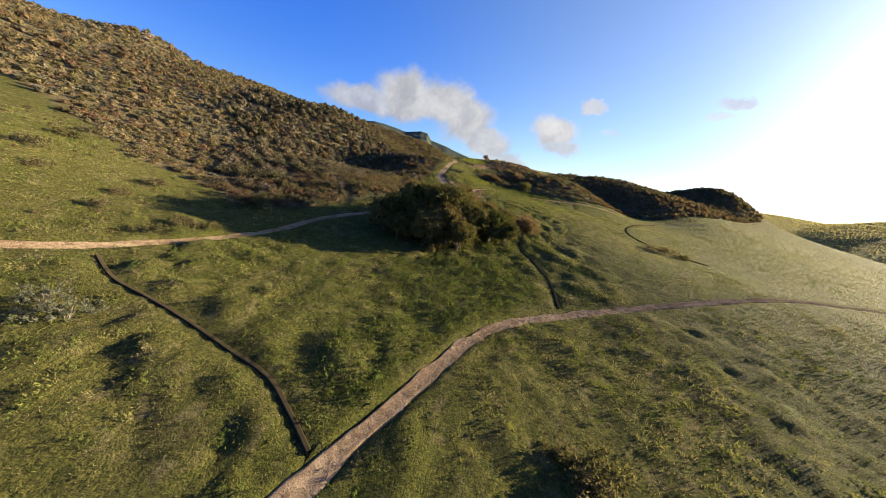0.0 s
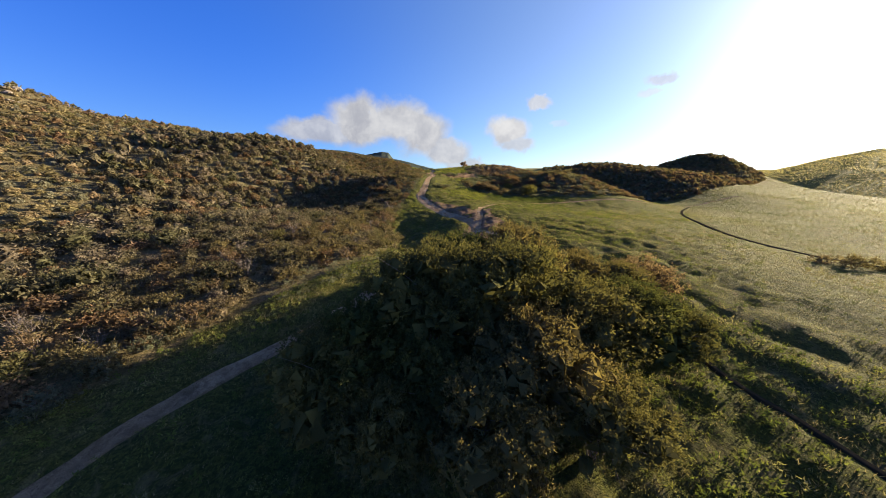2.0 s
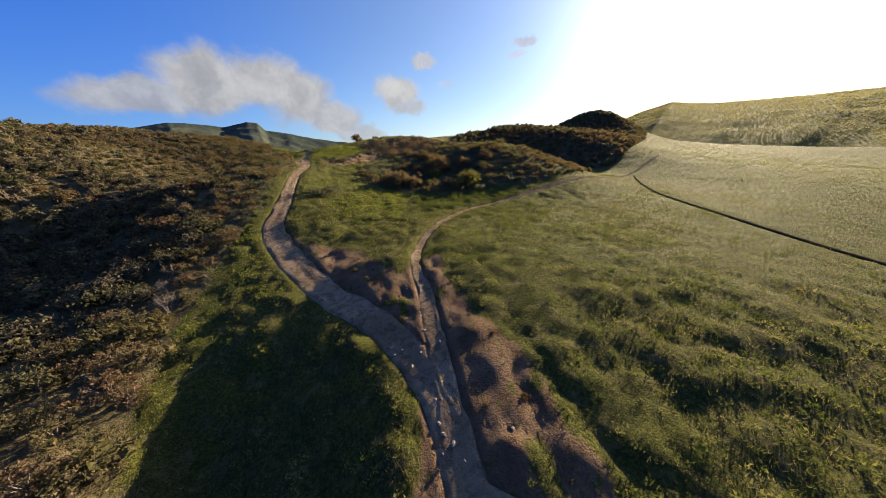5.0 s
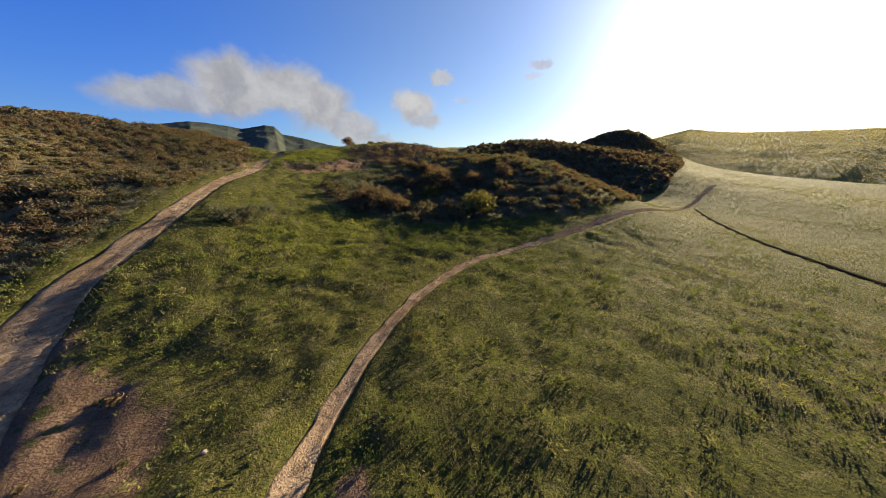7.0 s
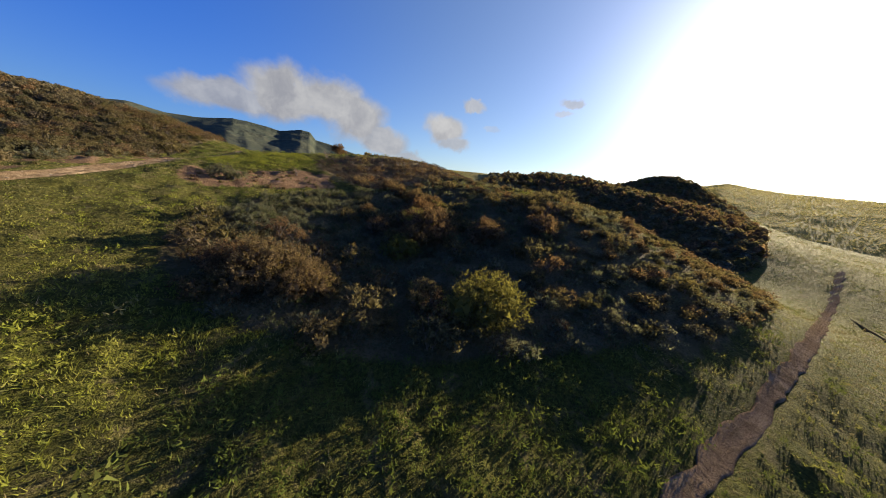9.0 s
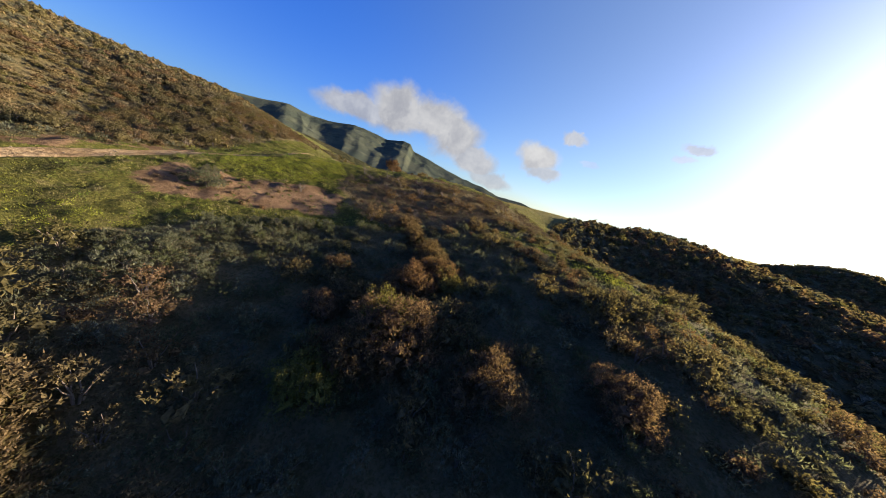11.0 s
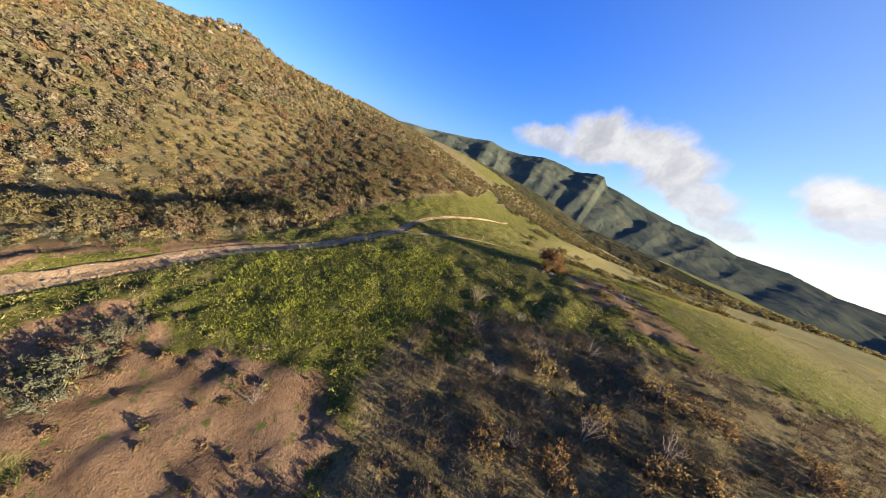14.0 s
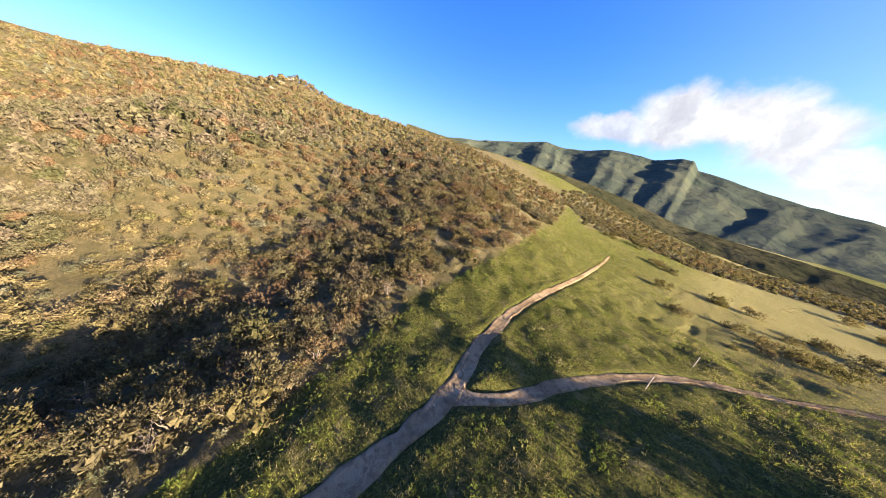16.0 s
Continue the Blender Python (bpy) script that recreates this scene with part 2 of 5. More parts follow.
def relief(x, y):
    """Rounded hummocks of leafy growth with narrow creases between them."""
    drift = smooth(fractal(x, y, 14.0, 2, 12), -0.5, 0.4)
    big = np.abs(fractal(x, y, 3.4, 2, 9)) ** 0.75
    small = np.abs(fractal(x + 0.5 * y, y, 1.7, 2, 19)) ** 0.75
    return 0.15 * fractal(x, y, 7.0, 2, 3) + (0.66 * big + 0.60 * small - 0.32) * (0.4 + 0.6 * drift) * (1 - 0.75 * smooth(strip_gap(x, y), 14, 36)) * (1 - 0.6 * inside(x, y, GREEN_PATCH))


def ground_z(x, y):
    x, y = np.atleast_1d(np.asarray(x, float)), np.atleast_1d(np.asarray(y, float))
    gap = trail_gap(x, y)
    return landform(x, y) + relief(x, y) * smooth(gap, 0.0, 1.2) - 0.3 * (1 - smooth(gap, -0.25, 0.3))


def axis_steps(lo, hi, step, far_lo, far_hi, fine=None):
    """Grid lines: even in the middle, closer between the two ends of fine, wider and wider outside."""
    mid = list(np.arange(lo, hi, step))
    if fine:
        mid = [v for v in mid if not fine[0] <= v < fine[1]] + list(np.arange(fine[0], fine[1], step * 0.45))
        mid.sort()
    up, s = [hi], step
    while up[-1] < far_hi:
        s *= 1.09
        up.append(up[-1] + s)
    down, s = [lo], step
    while down[-1] > far_lo:
        s *= 1.09
        down.append(down[-1] - s)
    return np.array(down[:0:-1] + mid + up)


def mesh_from(name, verts, faces, material=None, smooth_faces=True):
    me = bpy.data.meshes.new(name)
    me.from_pydata(verts if isinstance(verts, list) else verts.tolist(), [], faces if isinstance(faces, list) else faces.tolist())
    if smooth_faces:
        me.polygons.foreach_set("use_smooth", np.ones(len(me.polygons), bool))
    if material:
        me.materials.append(material)
    return me


def build_ground(material):
    xs, ys = axis_steps(-26, 42, 0.45, -2600, 2600, (-8, 9)), axis_steps(-6, 160, 0.45, -2000, 3600)
    gx, gy = np.meshgrid(xs, ys)
    x, y = gx.ravel(), gy.ravel()
    z = ground_z(x, y)
    nx, ny = len(xs), len(ys)
    i = (np.arange(ny - 1)[:, None] * nx + np.arange(nx - 1)).ravel()
    faces = np.stack([i, i + 1, i + nx + 1, i + nx], 1)
    return tagged(new("ground", mesh_from("ground", np.stack([x, y, z], 1), faces, material)), "rolling hillside of green spring grass and brown soil", "ground", kind="structure")


# ------------------------------------------------------------------ plant zones in the plan
def inside(x, y, outline):
    """Which points lie inside an outline of x, y corners."""
    hit = np.zeros(np.shape(x), bool)
    for (ax, ay), (bx, by) in zip(outline, outline[1:] + outline[:1]):
        if ay != by:
            hit ^= ((ay > y) != (by > y)) & (x < (bx - ax) * (y - ay) / (by - ay) + ax)
    return hit


HILL_BRUSH = [(-700, -60), (-120, 62), (-88, 56), (-66, 49), (-44, 39), (-34, 36), (-27, 31.5), (-22.8, 34.5), (-19, 40.5), (-14.5, 46), (-10.5, 51), (-9.0, 56), (-8.8, 62), (-11, 69), (-11, 78), (-9.8, 86), (-8.8, 92), (-7.4, 97), (-7.4, 104), (-6.6, 110),
              (-5.6, 116), (-6.0, 123), (-6.4, 129), (-6.6, 134), (-9.5, 140), (-12.5, 146), (-13, 156), (-16, 168), (-24, 190), (-40, 230), (-90, 320), (-700, 500)]
SPUR_BRUSH = [(6.4, 107), (8.0, 102.5), (11, 99.5), (16, 97.4), (22, 96), (28, 95.2), (33, 94.4), (38, 93.6), (46, 95.5), (60, 99), (72, 112), (66, 128), (48, 136), (38, 137), (30, 131), (22, 124), (16, 121), (11.5, 118), (8.4, 114.4), (6.8, 111)]
BURNT_BRUSH = [(14.5, 124.5), (20, 122.5), (27, 125.5), (34, 131), (37, 139), (30, 144), (22, 141), (16, 135)]
SAGE_DRIFT = [(7.0, 108.7), (7.3, 111.7), (8.6, 114.4), (10.6, 117.2), (14.8, 120.6), (20.3, 120.0), (16.6, 116.1), (14, 112.5), (11.7, 108.6), (9.8, 107.0)]
RAVINE_BRUSH = [(44, 140), (60, 128), (85, 110), (128, 128), (170, 150), (190, 190), (160, 196), (120, 190), (98, 190), (80, 176), (62, 172), (52, 160)]
BURNT_SLOPE = [(12, 128), (17, 123.5), (24, 126), (31, 130), (40, 133), (46, 140), (44, 150), (36, 153), (29, 148), (22, 143), (14, 138.5), (10.4, 133)]
BARE_SOIL = [[(-5.2, 109), (-4.0, 113), (-3.9, 118), (-4.3, 124), (-4.4, 128.5), (-5.8, 128), (-6.2, 122), (-5.7, 115)],
             [(0.5, 121.5), (1.2, 117), (3.6, 115), (7.2, 117.5), (11.5, 119.4), (14.5, 122.5), (13.6, 126.5), (10, 126.5), (6, 123.6), (3.4, 123.2)],
             [(7.2, 74), (7, 68), (7.2, 61), (6, 57), (5.5, 53), (3, 50.5), (-0.8, 52.5), (-1.2, 56), (0.6, 60), (1.2, 64), (0.6, 69), (-1, 73), (-2.8, 78), (-5, 84), (-3.4, 85), (-0.6, 81), (1.6, 78.4), (2.2, 76), (3.4, 72.6), (5.4, 73.6)],
             [(14.5, 152), (17, 148.5), (21, 146), (26, 147), (22, 152), (17.5, 156)]]
NORTH_BRUSH = [(-40, 230), (-24, 209), (-15, 226), (-2, 228), (10, 242), (26, 247), (40, 240), (60, 255), (130, 300), (130, 420), (-90, 420), (-90, 320)]
NORTH_STAND = [(-12, 134), (-18, 132), (-23, 136), (-30, 141), (-44, 149), (-63, 162), (-70, 172), (-58, 175), (-37, 183), (-24, 191), (-13, 184), (-10, 162), (-11, 147), (-9, 140)]
SOUTH_STAND = [(-90, 94), (-98, 125), (-95, 168), (-51, 140), (-18, 105), (-10, 90), (-11, 60), (-11, 50), (-16, 37), (-26, 31.5), (-42, 46), (-59, 72), (-76, 89)]
WEED_BEDS = [[(11.5, 95), (16, 96.6), (23, 97.6), (31, 95.8), (31.5, 91.2), (26, 89.4), (20, 88.6), (16, 88.4), (12.5, 89), (11.5, 92)],
             [(-5, 27), (8, 31.5), (11.5, 24), (6, 19), (0.6, 13), (-2.6, 8.4), (-4.4, 8.6), (-5.5, 12), (-1.5, 17), (-4, 21)]]
FRESH_BEDS = [[(-8.4, 88.5), (-7, 83), (-5.5, 80), (-4, 77), (-5, 75.5), (-7.6, 78), (-8.8, 82), (-9.6, 87)],
              [(30, 131), (36, 124.5), (40.2, 116.5), (43, 112), (45, 113), (43, 119), (36.4, 127.4)],
              [(-3, 103), (0, 112), (7, 113), (10, 105), (14, 98), (11, 95), (11, 89), (5, 86), (0, 90), (-1.5, 96)]]
GREEN_RIM = [(30, 131), (33, 127), (36, 124.5), (38.4, 120), (40.2, 116.5), (43, 112), (45, 113), (43, 119), (40.5, 122.8), (36.4, 127.4), (32.4, 131.8)]
SAGE_STRIPS = [[(-5.6, 110), (-5.4, 116), (-6.2, 124), (-6.4, 130), (-8.6, 130), (-8.4, 122), (-7.8, 114), (-7.4, 110)], [(-12, 82), (-8.6, 88), (-7.2, 95), (-6.4, 103), (-8.5, 107), (-13, 102), (-17, 97), (-16, 87)], [(-3, 95), (1.6, 96.4), (2.4, 99.6), (-1, 99.6), (-3.4, 97.4)],
               [(-15, 41.5), (-10.5, 46.4), (-8.4, 50.4), (-10, 54.5), (-13, 50), (-17.5, 43.5)]]
GRASSY_HUMP = [(2.3, 75), (2.8, 77), (4.2, 77.6), (5.6, 76.8), (5.0, 74.4), (4.0, 73.2), (2.8, 73.6)]
GREEN_PATCH = [(1, 124.1), (-1.7, 128.4), (-0.7, 133), (5.5, 142.8), (11.5, 132), (8.5, 126.7), (5.2, 123.7)]
FLIGHT_STRIP = [(2, -14), (-3, 12), (-6, 34), (-1, 52), (6, 68), (16, 86), (24, 102), (22, 118), (10, 130), (0, 142), (-8, 158)]


def hill_brush(x, y):
    """The brush of the hill, with a foot that breaks up into the green slope."""
    loose = 1.3 + 8.0 * smooth(-x, 30, 50)
    return inside(x + loose * fractal(x, y, 9.0, 4, 25), y + loose * fractal(x, y, 9.0, 4, 26), HILL_BRUSH)


def zones(x, y):
    """Cover of brush and of bare soil, 0 to 1, with ragged edges."""
    wx = x + 1.3 * fractal(x, y, 4.0, 3, 21)
    wy = y + 1.3 * fractal(x, y, 4.0, 3, 22)
    brush = hill_brush(x, y) | inside(wx, wy, SPUR_BRUSH) & ~inside(wx, wy, GREEN_RIM) | inside(wx, wy, BURNT_SLOPE) & (fractal(x, y, 5.0, 3, 33) > -0.3) | inside(wx, wy, RAVINE_BRUSH) | inside(wx, wy, NORTH_BRUSH)
    soil = np.zeros(np.shape(x), bool)
    for outline in BARE_SOIL:
        soil |= inside(wx, wy, outline)
    return brush, soil & (fractal(x, y, 2.6, 3, 31) > -0.28) & ~inside(wx, wy, GRASSY_HUMP)


def within(x, y, outlines, ragged=1.0):
    """Which points lie in any of the outlines, with ragged edges."""
    wx = x + ragged * fractal(x, y, 3.0, 3, 23)
    wy = y + ragged * fractal(x, y, 3.0, 3, 24)
    hit = np.zeros(np.shape(x), bool)
    for outline in outlines:
        hit |= inside(wx, wy, outline)
    return hit


def strip_gap(x, y):
    best = np.full(np.shape(x), 1e9)
    for (ax, ay), (bx, by) in zip(FLIGHT_STRIP, FLIGHT_STRIP[1:]):
        dx, dy = bx - ax, by - ay
        t = np.clip(((x - ax) * dx + (y - ay) * dy) / (dx * dx + dy * dy), 0, 1)
        best = np.minimum(best, np.hypot(x - ax - t * dx, y - ay - t * dy))
    return best


# ------------------------------------------------------------------ materials
def material(name, build):
    m = bpy.data.materials.new(name)
    m.use_nodes = True
    N = Nodes(m.node_tree)
    pos = N.add("ShaderNodeNewGeometry").outputs["Position"]
    N.add("ShaderNodeOutputMaterial", {}, Surface=build(N, pos))
    return m


def bumped(N, height, strength, distance):
    return N.add("ShaderNodeBump", {}, Strength=strength, Distance=distance, Height=height).outputs[0]


def ground_look(N, pos):
    big, mid, fine = N.noise(pos, 0.06, 5).outputs[0], N.noise(pos, 0.55, 5, 0.6).outputs[0], N.noise(pos, 6.0, 6, 0.65).outputs[0]
    grain = N.noise(pos, 17.0, 3, 0.6).outputs[0]
    green = N.mix(N.ramp(big, 0.38, 0.62), (0.138, 0.146, 0.028, 1), (0.178, 0.168, 0.046, 1))
    green = N.mix(N.ramp(mid, 0.52, 0.72), green, (0.175, 0.148, 0.066, 1))
    green = N.mix(N.math("MULTIPLY", N.ramp(fine, 0.40, 0.62), 0.75), green, (0.036, 0.042, 0.014, 1))
    green = N.mix(N.math("MULTIPLY", N.ramp(N.noise(pos, 1.7, 5, 0.6).outputs[0], 0.5, 0.64), 0.6), green, (0.052, 0.066, 0.020, 1))
    green = N.mix(N.math("MULTIPLY", N.ramp(grain, 0.48, 0.66), 0.6), green, (0.034, 0.036, 0.014, 1))
    green = N.mix(N.math("MULTIPLY", N.ramp(N.noise(pos, 0.9, 5, 0.65, 0.6).outputs[0], 0.54, 0.7), 0.6), green, (0.25, 0.205, 0.105, 1))
    green = N.mix(N.math("MULTIPLY", N.add("ShaderNodeAttribute", {"attribute_name": "straw"}).outputs["Fac"], N.math("MULTIPLY_ADD", big, 0.8, 0.3)), green, (0.25, 0.215, 0.100, 1))
    # Darkens the ground near the strip: painted shade in the gaps between blades.
    thatch = N.add("ShaderNodeAttribute", {"attribute_name": "thatch"}).outputs["Fac"]
    green = N.mix(N.math("MULTIPLY", thatch, 0.25), green, N.mix(fine, (0.030, 0.030, 0.012, 1), (0.075, 0.066, 0.030, 1)))
    litter = N.mix(N.ramp(mid, 0.35, 0.65), (0.120, 0.100, 0.054, 1), (0.190, 0.148, 0.084, 1))
    litter = N.mix(N.math("MULTIPLY", N.ramp(fine, 0.45, 0.62), 0.7), litter, (0.08, 0.076, 0.030, 1))
    earth = N.mix(N.ramp(mid, 0.3, 0.7), (0.135, 0.086, 0.054, 1), (0.245, 0.160, 0.102, 1))
    earth = N.mix(N.math("MULTIPLY", N.ramp(fine, 0.5, 0.7), 0.5), earth, (0.07, 0.045, 0.03, 1))
    earth = N.mix(N.math("MULTIPLY", N.ramp(N.noise(pos, 1.6, 4).outputs[0], 0.58, 0.68), 0.8), earth, (0.06, 0.09, 0.02, 1))
    col = N.mix(N.add("ShaderNodeAttribute", {"attribute_name": "brush"}).outputs["Fac"], green, litter)
    col = N.mix(N.add("ShaderNodeAttribute", {"attribute_name": "soil"}).outputs["Fac"], col, earth)
    b = N.add("ShaderNodeBsdfPrincipled", {}, Base_Color=col, Roughness=0.95,
              Normal=bumped(N, N.math("ADD", N.math("MULTIPLY", mid, 1.5), N.math("ADD", fine, N.math("MULTIPLY", grain, 0.6))), 1.0, 0.34))
    b.inputs["Specular IOR Level"].default_value = 0.03
    return b.outputs[0]


def dirt_look(N, pos):
    big, mid, fine = N.noise(pos, 0.35, 5, 0.6).outputs[0], N.noise(pos, 2.2, 6, 0.62, 0.4).outputs[0], N.noise(pos, 20.0, 5, 0.7).outputs[0]
    col = N.mix(N.ramp(big, 0.36, 0.64), (0.290, 0.200, 0.120, 1), (0.430, 0.315, 0.200, 1))
    col = N.mix(N.math("MULTIPLY", N.ramp(mid, 0.44, 0.64), 0.75), col, (0.185, 0.125, 0.076, 1))
    col = N.mix(N.math("MULTIPLY", N.ramp(N.noise(pos, 0.8, 4, 0.6).outputs[0], 0.58, 0.7), 0.6), col, (0.150, 0.112, 0.066, 1))
    col = N.mix(N.math("MULTIPLY", N.ramp(fine, 0.56, 0.72), 0.7), col, (0.50, 0.39, 0.27, 1))
    col = N.mix(N.math("MULTIPLY", N.ramp(fine, 0.44, 0.30), 0.6), col, (0.11, 0.076, 0.05, 1))
    return N.add("ShaderNodeBsdfDiffuse", {}, Color=col, Roughness=0.6, Normal=bumped(N, N.math("ADD", N.math("MULTIPLY", mid, 3.0), fine), 1.0, 0.16)).outputs[0]


def shaded_rut_look(N, pos):
    # Trodden soil, darkened so its colour holds the shade of grass beside the ruts.
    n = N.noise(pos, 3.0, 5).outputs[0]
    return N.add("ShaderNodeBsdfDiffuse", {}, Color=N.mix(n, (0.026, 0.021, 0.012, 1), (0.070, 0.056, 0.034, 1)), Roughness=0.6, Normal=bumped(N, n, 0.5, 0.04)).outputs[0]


def leaf_look(stops, sheen=0.35, patch=0.0, patch_size=0.08, gloss=0.0, mottle=0.0, upright=0.0):
    """Leaves or blades: a colour for each plant from the stops, mottled, partly letting light through."""
    def build(N, pos):
        tone = N.add("ShaderNodeAttribute", {"attribute_name": "tone"}).outputs["Fac"]
        tone = N.math("FRACT", N.math("ADD", tone, N.add("ShaderNodeObjectInfo").outputs["Random"]))
        if patch:
            tone = N.math("ADD", N.math("MULTIPLY", tone, 1 - patch), N.math("MULTIPLY", N.ramp(N.noise(pos, patch_size, 4).outputs[0], 0.3, 0.7), patch))
        ramp = N.add("ShaderNodeValToRGB", {}, Fac=tone)
        el = ramp.color_ramp.elements
        while len(el) < len(stops):
            el.new(0.5)
        for n, c in enumerate(stops):
            el[n].position, el[n].color = n / (len(stops) - 1), (*c, 1)
        leaf = N.add("ShaderNodeNewGeometry").outputs["Random Per Island"]
        col = N.mix(1.0, ramp.outputs[0], N.mix(leaf, *(((0.8, 0.8, 0.8, 1), (1.14, 1.14, 1.1, 1)) if upright else ((0.68, 0.68, 0.68, 1), (1.3, 1.3, 1.25, 1)))), "MULTIPLY")
        if mottle:
            blot = N.noise(pos, mottle, 4, 0.65).outputs[0]
            col = N.mix(1.0, col, N.mix(N.ramp(blot, 0.36, 0.62), (0.5, 0.5, 0.5, 1), (1.22, 1.2, 1.16, 1)), "MULTIPLY")
        if gloss:
            a = N.add("ShaderNodeBsdfPrincipled", {}, Base_Color=col, Roughness=0.7)
            a.inputs["Specular IOR Level"].default_value = gloss
        else:
            a = N.add("ShaderNodeBsdfDiffuse", {}, Color=col, Roughness=0.4)
        t = N.add("ShaderNodeBsdfTranslucent", {}, Color=N.mix(1.0, col, (1.18, 1.16, 0.8, 1), "MULTIPLY"))
        if upright:
            face = N.add("ShaderNodeNewGeometry").outputs["Normal"]
            bent = N.add("ShaderNodeVectorMath", {"operation": "MULTIPLY_ADD"}, _0=face, _1=(1 - upright,) * 3, _2=(0, 0, upright)).outputs[0]
            bent = N.add("ShaderNodeVectorMath", {"operation": "NORMALIZE"}, _0=bent).outputs[0]
            N.tree.links.new(bent, a.inputs["Normal"])
        return N.add("ShaderNodeMixShader", {}, _0=sheen, _1=a.outputs[0], _2=t.outputs[0]).outputs[0]
    return build


def bark_look(a, b):
    def build(N, pos):
        n = N.noise(pos, 9.0, 5).outputs[0]
        return N.add("ShaderNodeBsdfPrincipled", {}, Base_Color=N.mix(n, (*a, 1), (*b, 1)), Roughness=0.9, Normal=bumped(N, n, 0.6, 0.02)).outputs[0]
    return build


def rock_look(N, pos):
    mid, fine = N.noise(pos, 1.4, 6, 0.65).outputs[0], N.noise(pos, 14.0, 6, 0.7).outputs[0]
    col = N.mix(N.ramp(mid, 0.35, 0.65), (0.13, 0.108, 0.085, 1), (0.26, 0.215, 0.17, 1))
    col = N.mix(N.math("MULTIPLY", N.ramp(fine, 0.5, 0.7), 0.5), col, (0.08, 0.068, 0.056, 1))
    return N.add("ShaderNodeBsdfPrincipled", {}, Base_Color=col, Roughness=0.9, Normal=bumped(N, N.math("ADD", mid, fine), 0.8, 0.06)).outputs[0]


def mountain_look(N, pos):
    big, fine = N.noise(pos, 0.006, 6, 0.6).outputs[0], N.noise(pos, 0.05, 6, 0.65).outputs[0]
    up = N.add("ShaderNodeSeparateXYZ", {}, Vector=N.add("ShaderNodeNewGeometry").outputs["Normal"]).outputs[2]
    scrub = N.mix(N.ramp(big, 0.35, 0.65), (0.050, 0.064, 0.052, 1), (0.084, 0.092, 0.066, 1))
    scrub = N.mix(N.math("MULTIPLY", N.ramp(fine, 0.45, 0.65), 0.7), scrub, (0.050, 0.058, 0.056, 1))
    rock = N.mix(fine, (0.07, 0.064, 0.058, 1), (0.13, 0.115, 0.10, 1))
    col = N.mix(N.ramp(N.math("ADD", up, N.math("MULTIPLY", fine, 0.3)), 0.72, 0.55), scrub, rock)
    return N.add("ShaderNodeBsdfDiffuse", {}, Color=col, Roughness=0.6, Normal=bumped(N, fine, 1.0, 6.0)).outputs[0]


def ridge_brush_look(N, pos):
    big, mid, fine = N.noise(pos, 0.02, 5).outputs[0], N.noise(pos, 0.16, 6, 0.65).outputs[0], N.noise(pos, 0.7, 5, 0.65).outputs[0]
    col = N.mix(N.ramp(big, 0.35, 0.65), (0.046, 0.048, 0.026, 1), (0.078, 0.070, 0.040, 1))
    col = N.mix(N.math("MULTIPLY", N.ramp(mid, 0.48, 0.62), 0.75), col, (0.018, 0.021, 0.013, 1))
    return N.add("ShaderNodeBsdfDiffuse", {}, Color=col, Roughness=0.6, Normal=bumped(N, N.math("ADD", N.math("MULTIPLY", mid, 3.0), fine), 1.0, 1.2)).outputs[0]


RIDGE_BRUSH = material("far_ridge_brush", ridge_brush_look)
GROUND = material("grass_and_soil", ground_look)
DIRT = material("trodden_dirt", dirt_look)
SHADED_RUT = material("trodden_soil_with_grass_shade", shaded_rut_look)
GRASS = material("spring_grass", leaf_look([(0.122, 0.148, 0.036), (0.172, 0.188, 0.046), (0.212, 0.212, 0.066), (0.244, 0.220, 0.096), (0.276, 0.230, 0.130)], 0.3, 0.6, 0.45, 0.0, 0.0, 0.5))
DRY_GRASS = material("dry_grass", leaf_look([(0.23, 0.185, 0.10), (0.20, 0.175, 0.078), (0.27, 0.215, 0.125)], 0.3, 0.0, 0.1, 0.0, 0.0, 0.45))
FRESH = material("fresh_lime_grass", leaf_look([(0.164, 0.192, 0.034), (0.208, 0.224, 0.044), (0.244, 0.238, 0.064)], 0.35, 0.5, 0.6, 0.0, 0.0, 0.45))
WEEDS = material("lush_weeds", leaf_look([(0.078, 0.108, 0.026), (0.112, 0.136, 0.034), (0.144, 0.158, 0.046)], 0.3, 0.5, 0.5, 0.0, 0.0, 0.45))
GREY_LEAF = material("dusty_grey_leaves", leaf_look([(0.135, 0.130, 0.092), (0.165, 0.155, 0.118), (0.115, 0.112, 0.072)], 0.4, mottle=3.5))
SAGE = material("grey_sage_leaves", leaf_look([(0.108, 0.114, 0.080), (0.142, 0.145, 0.112), (0.088, 0.098, 0.056), (0.126, 0.118, 0.090)], 0.5))
# Grass of the sunward hills, its colour lightened to stand in for haze.
HAZED_GRASS = material("hill_grass_paled_for_haze", leaf_look([(0.27, 0.235, 0.125), (0.24, 0.225, 0.105), (0.31, 0.26, 0.15)], 0.5))
OLIVE = material("olive_chaparral_leaves", leaf_look([(0.094, 0.090, 0.044), (0.130, 0.108, 0.056), (0.148, 0.120, 0.072), (0.110, 0.102, 0.058), (0.150, 0.118, 0.080)], 0.45, mottle=3.5))
SCRUB = material("tan_slope_scrub", leaf_look([(0.156, 0.132, 0.070), (0.186, 0.146, 0.086), (0.136, 0.126, 0.064), (0.192, 0.142, 0.094), (0.162, 0.140, 0.088)], 0.4, mottle=2.5))
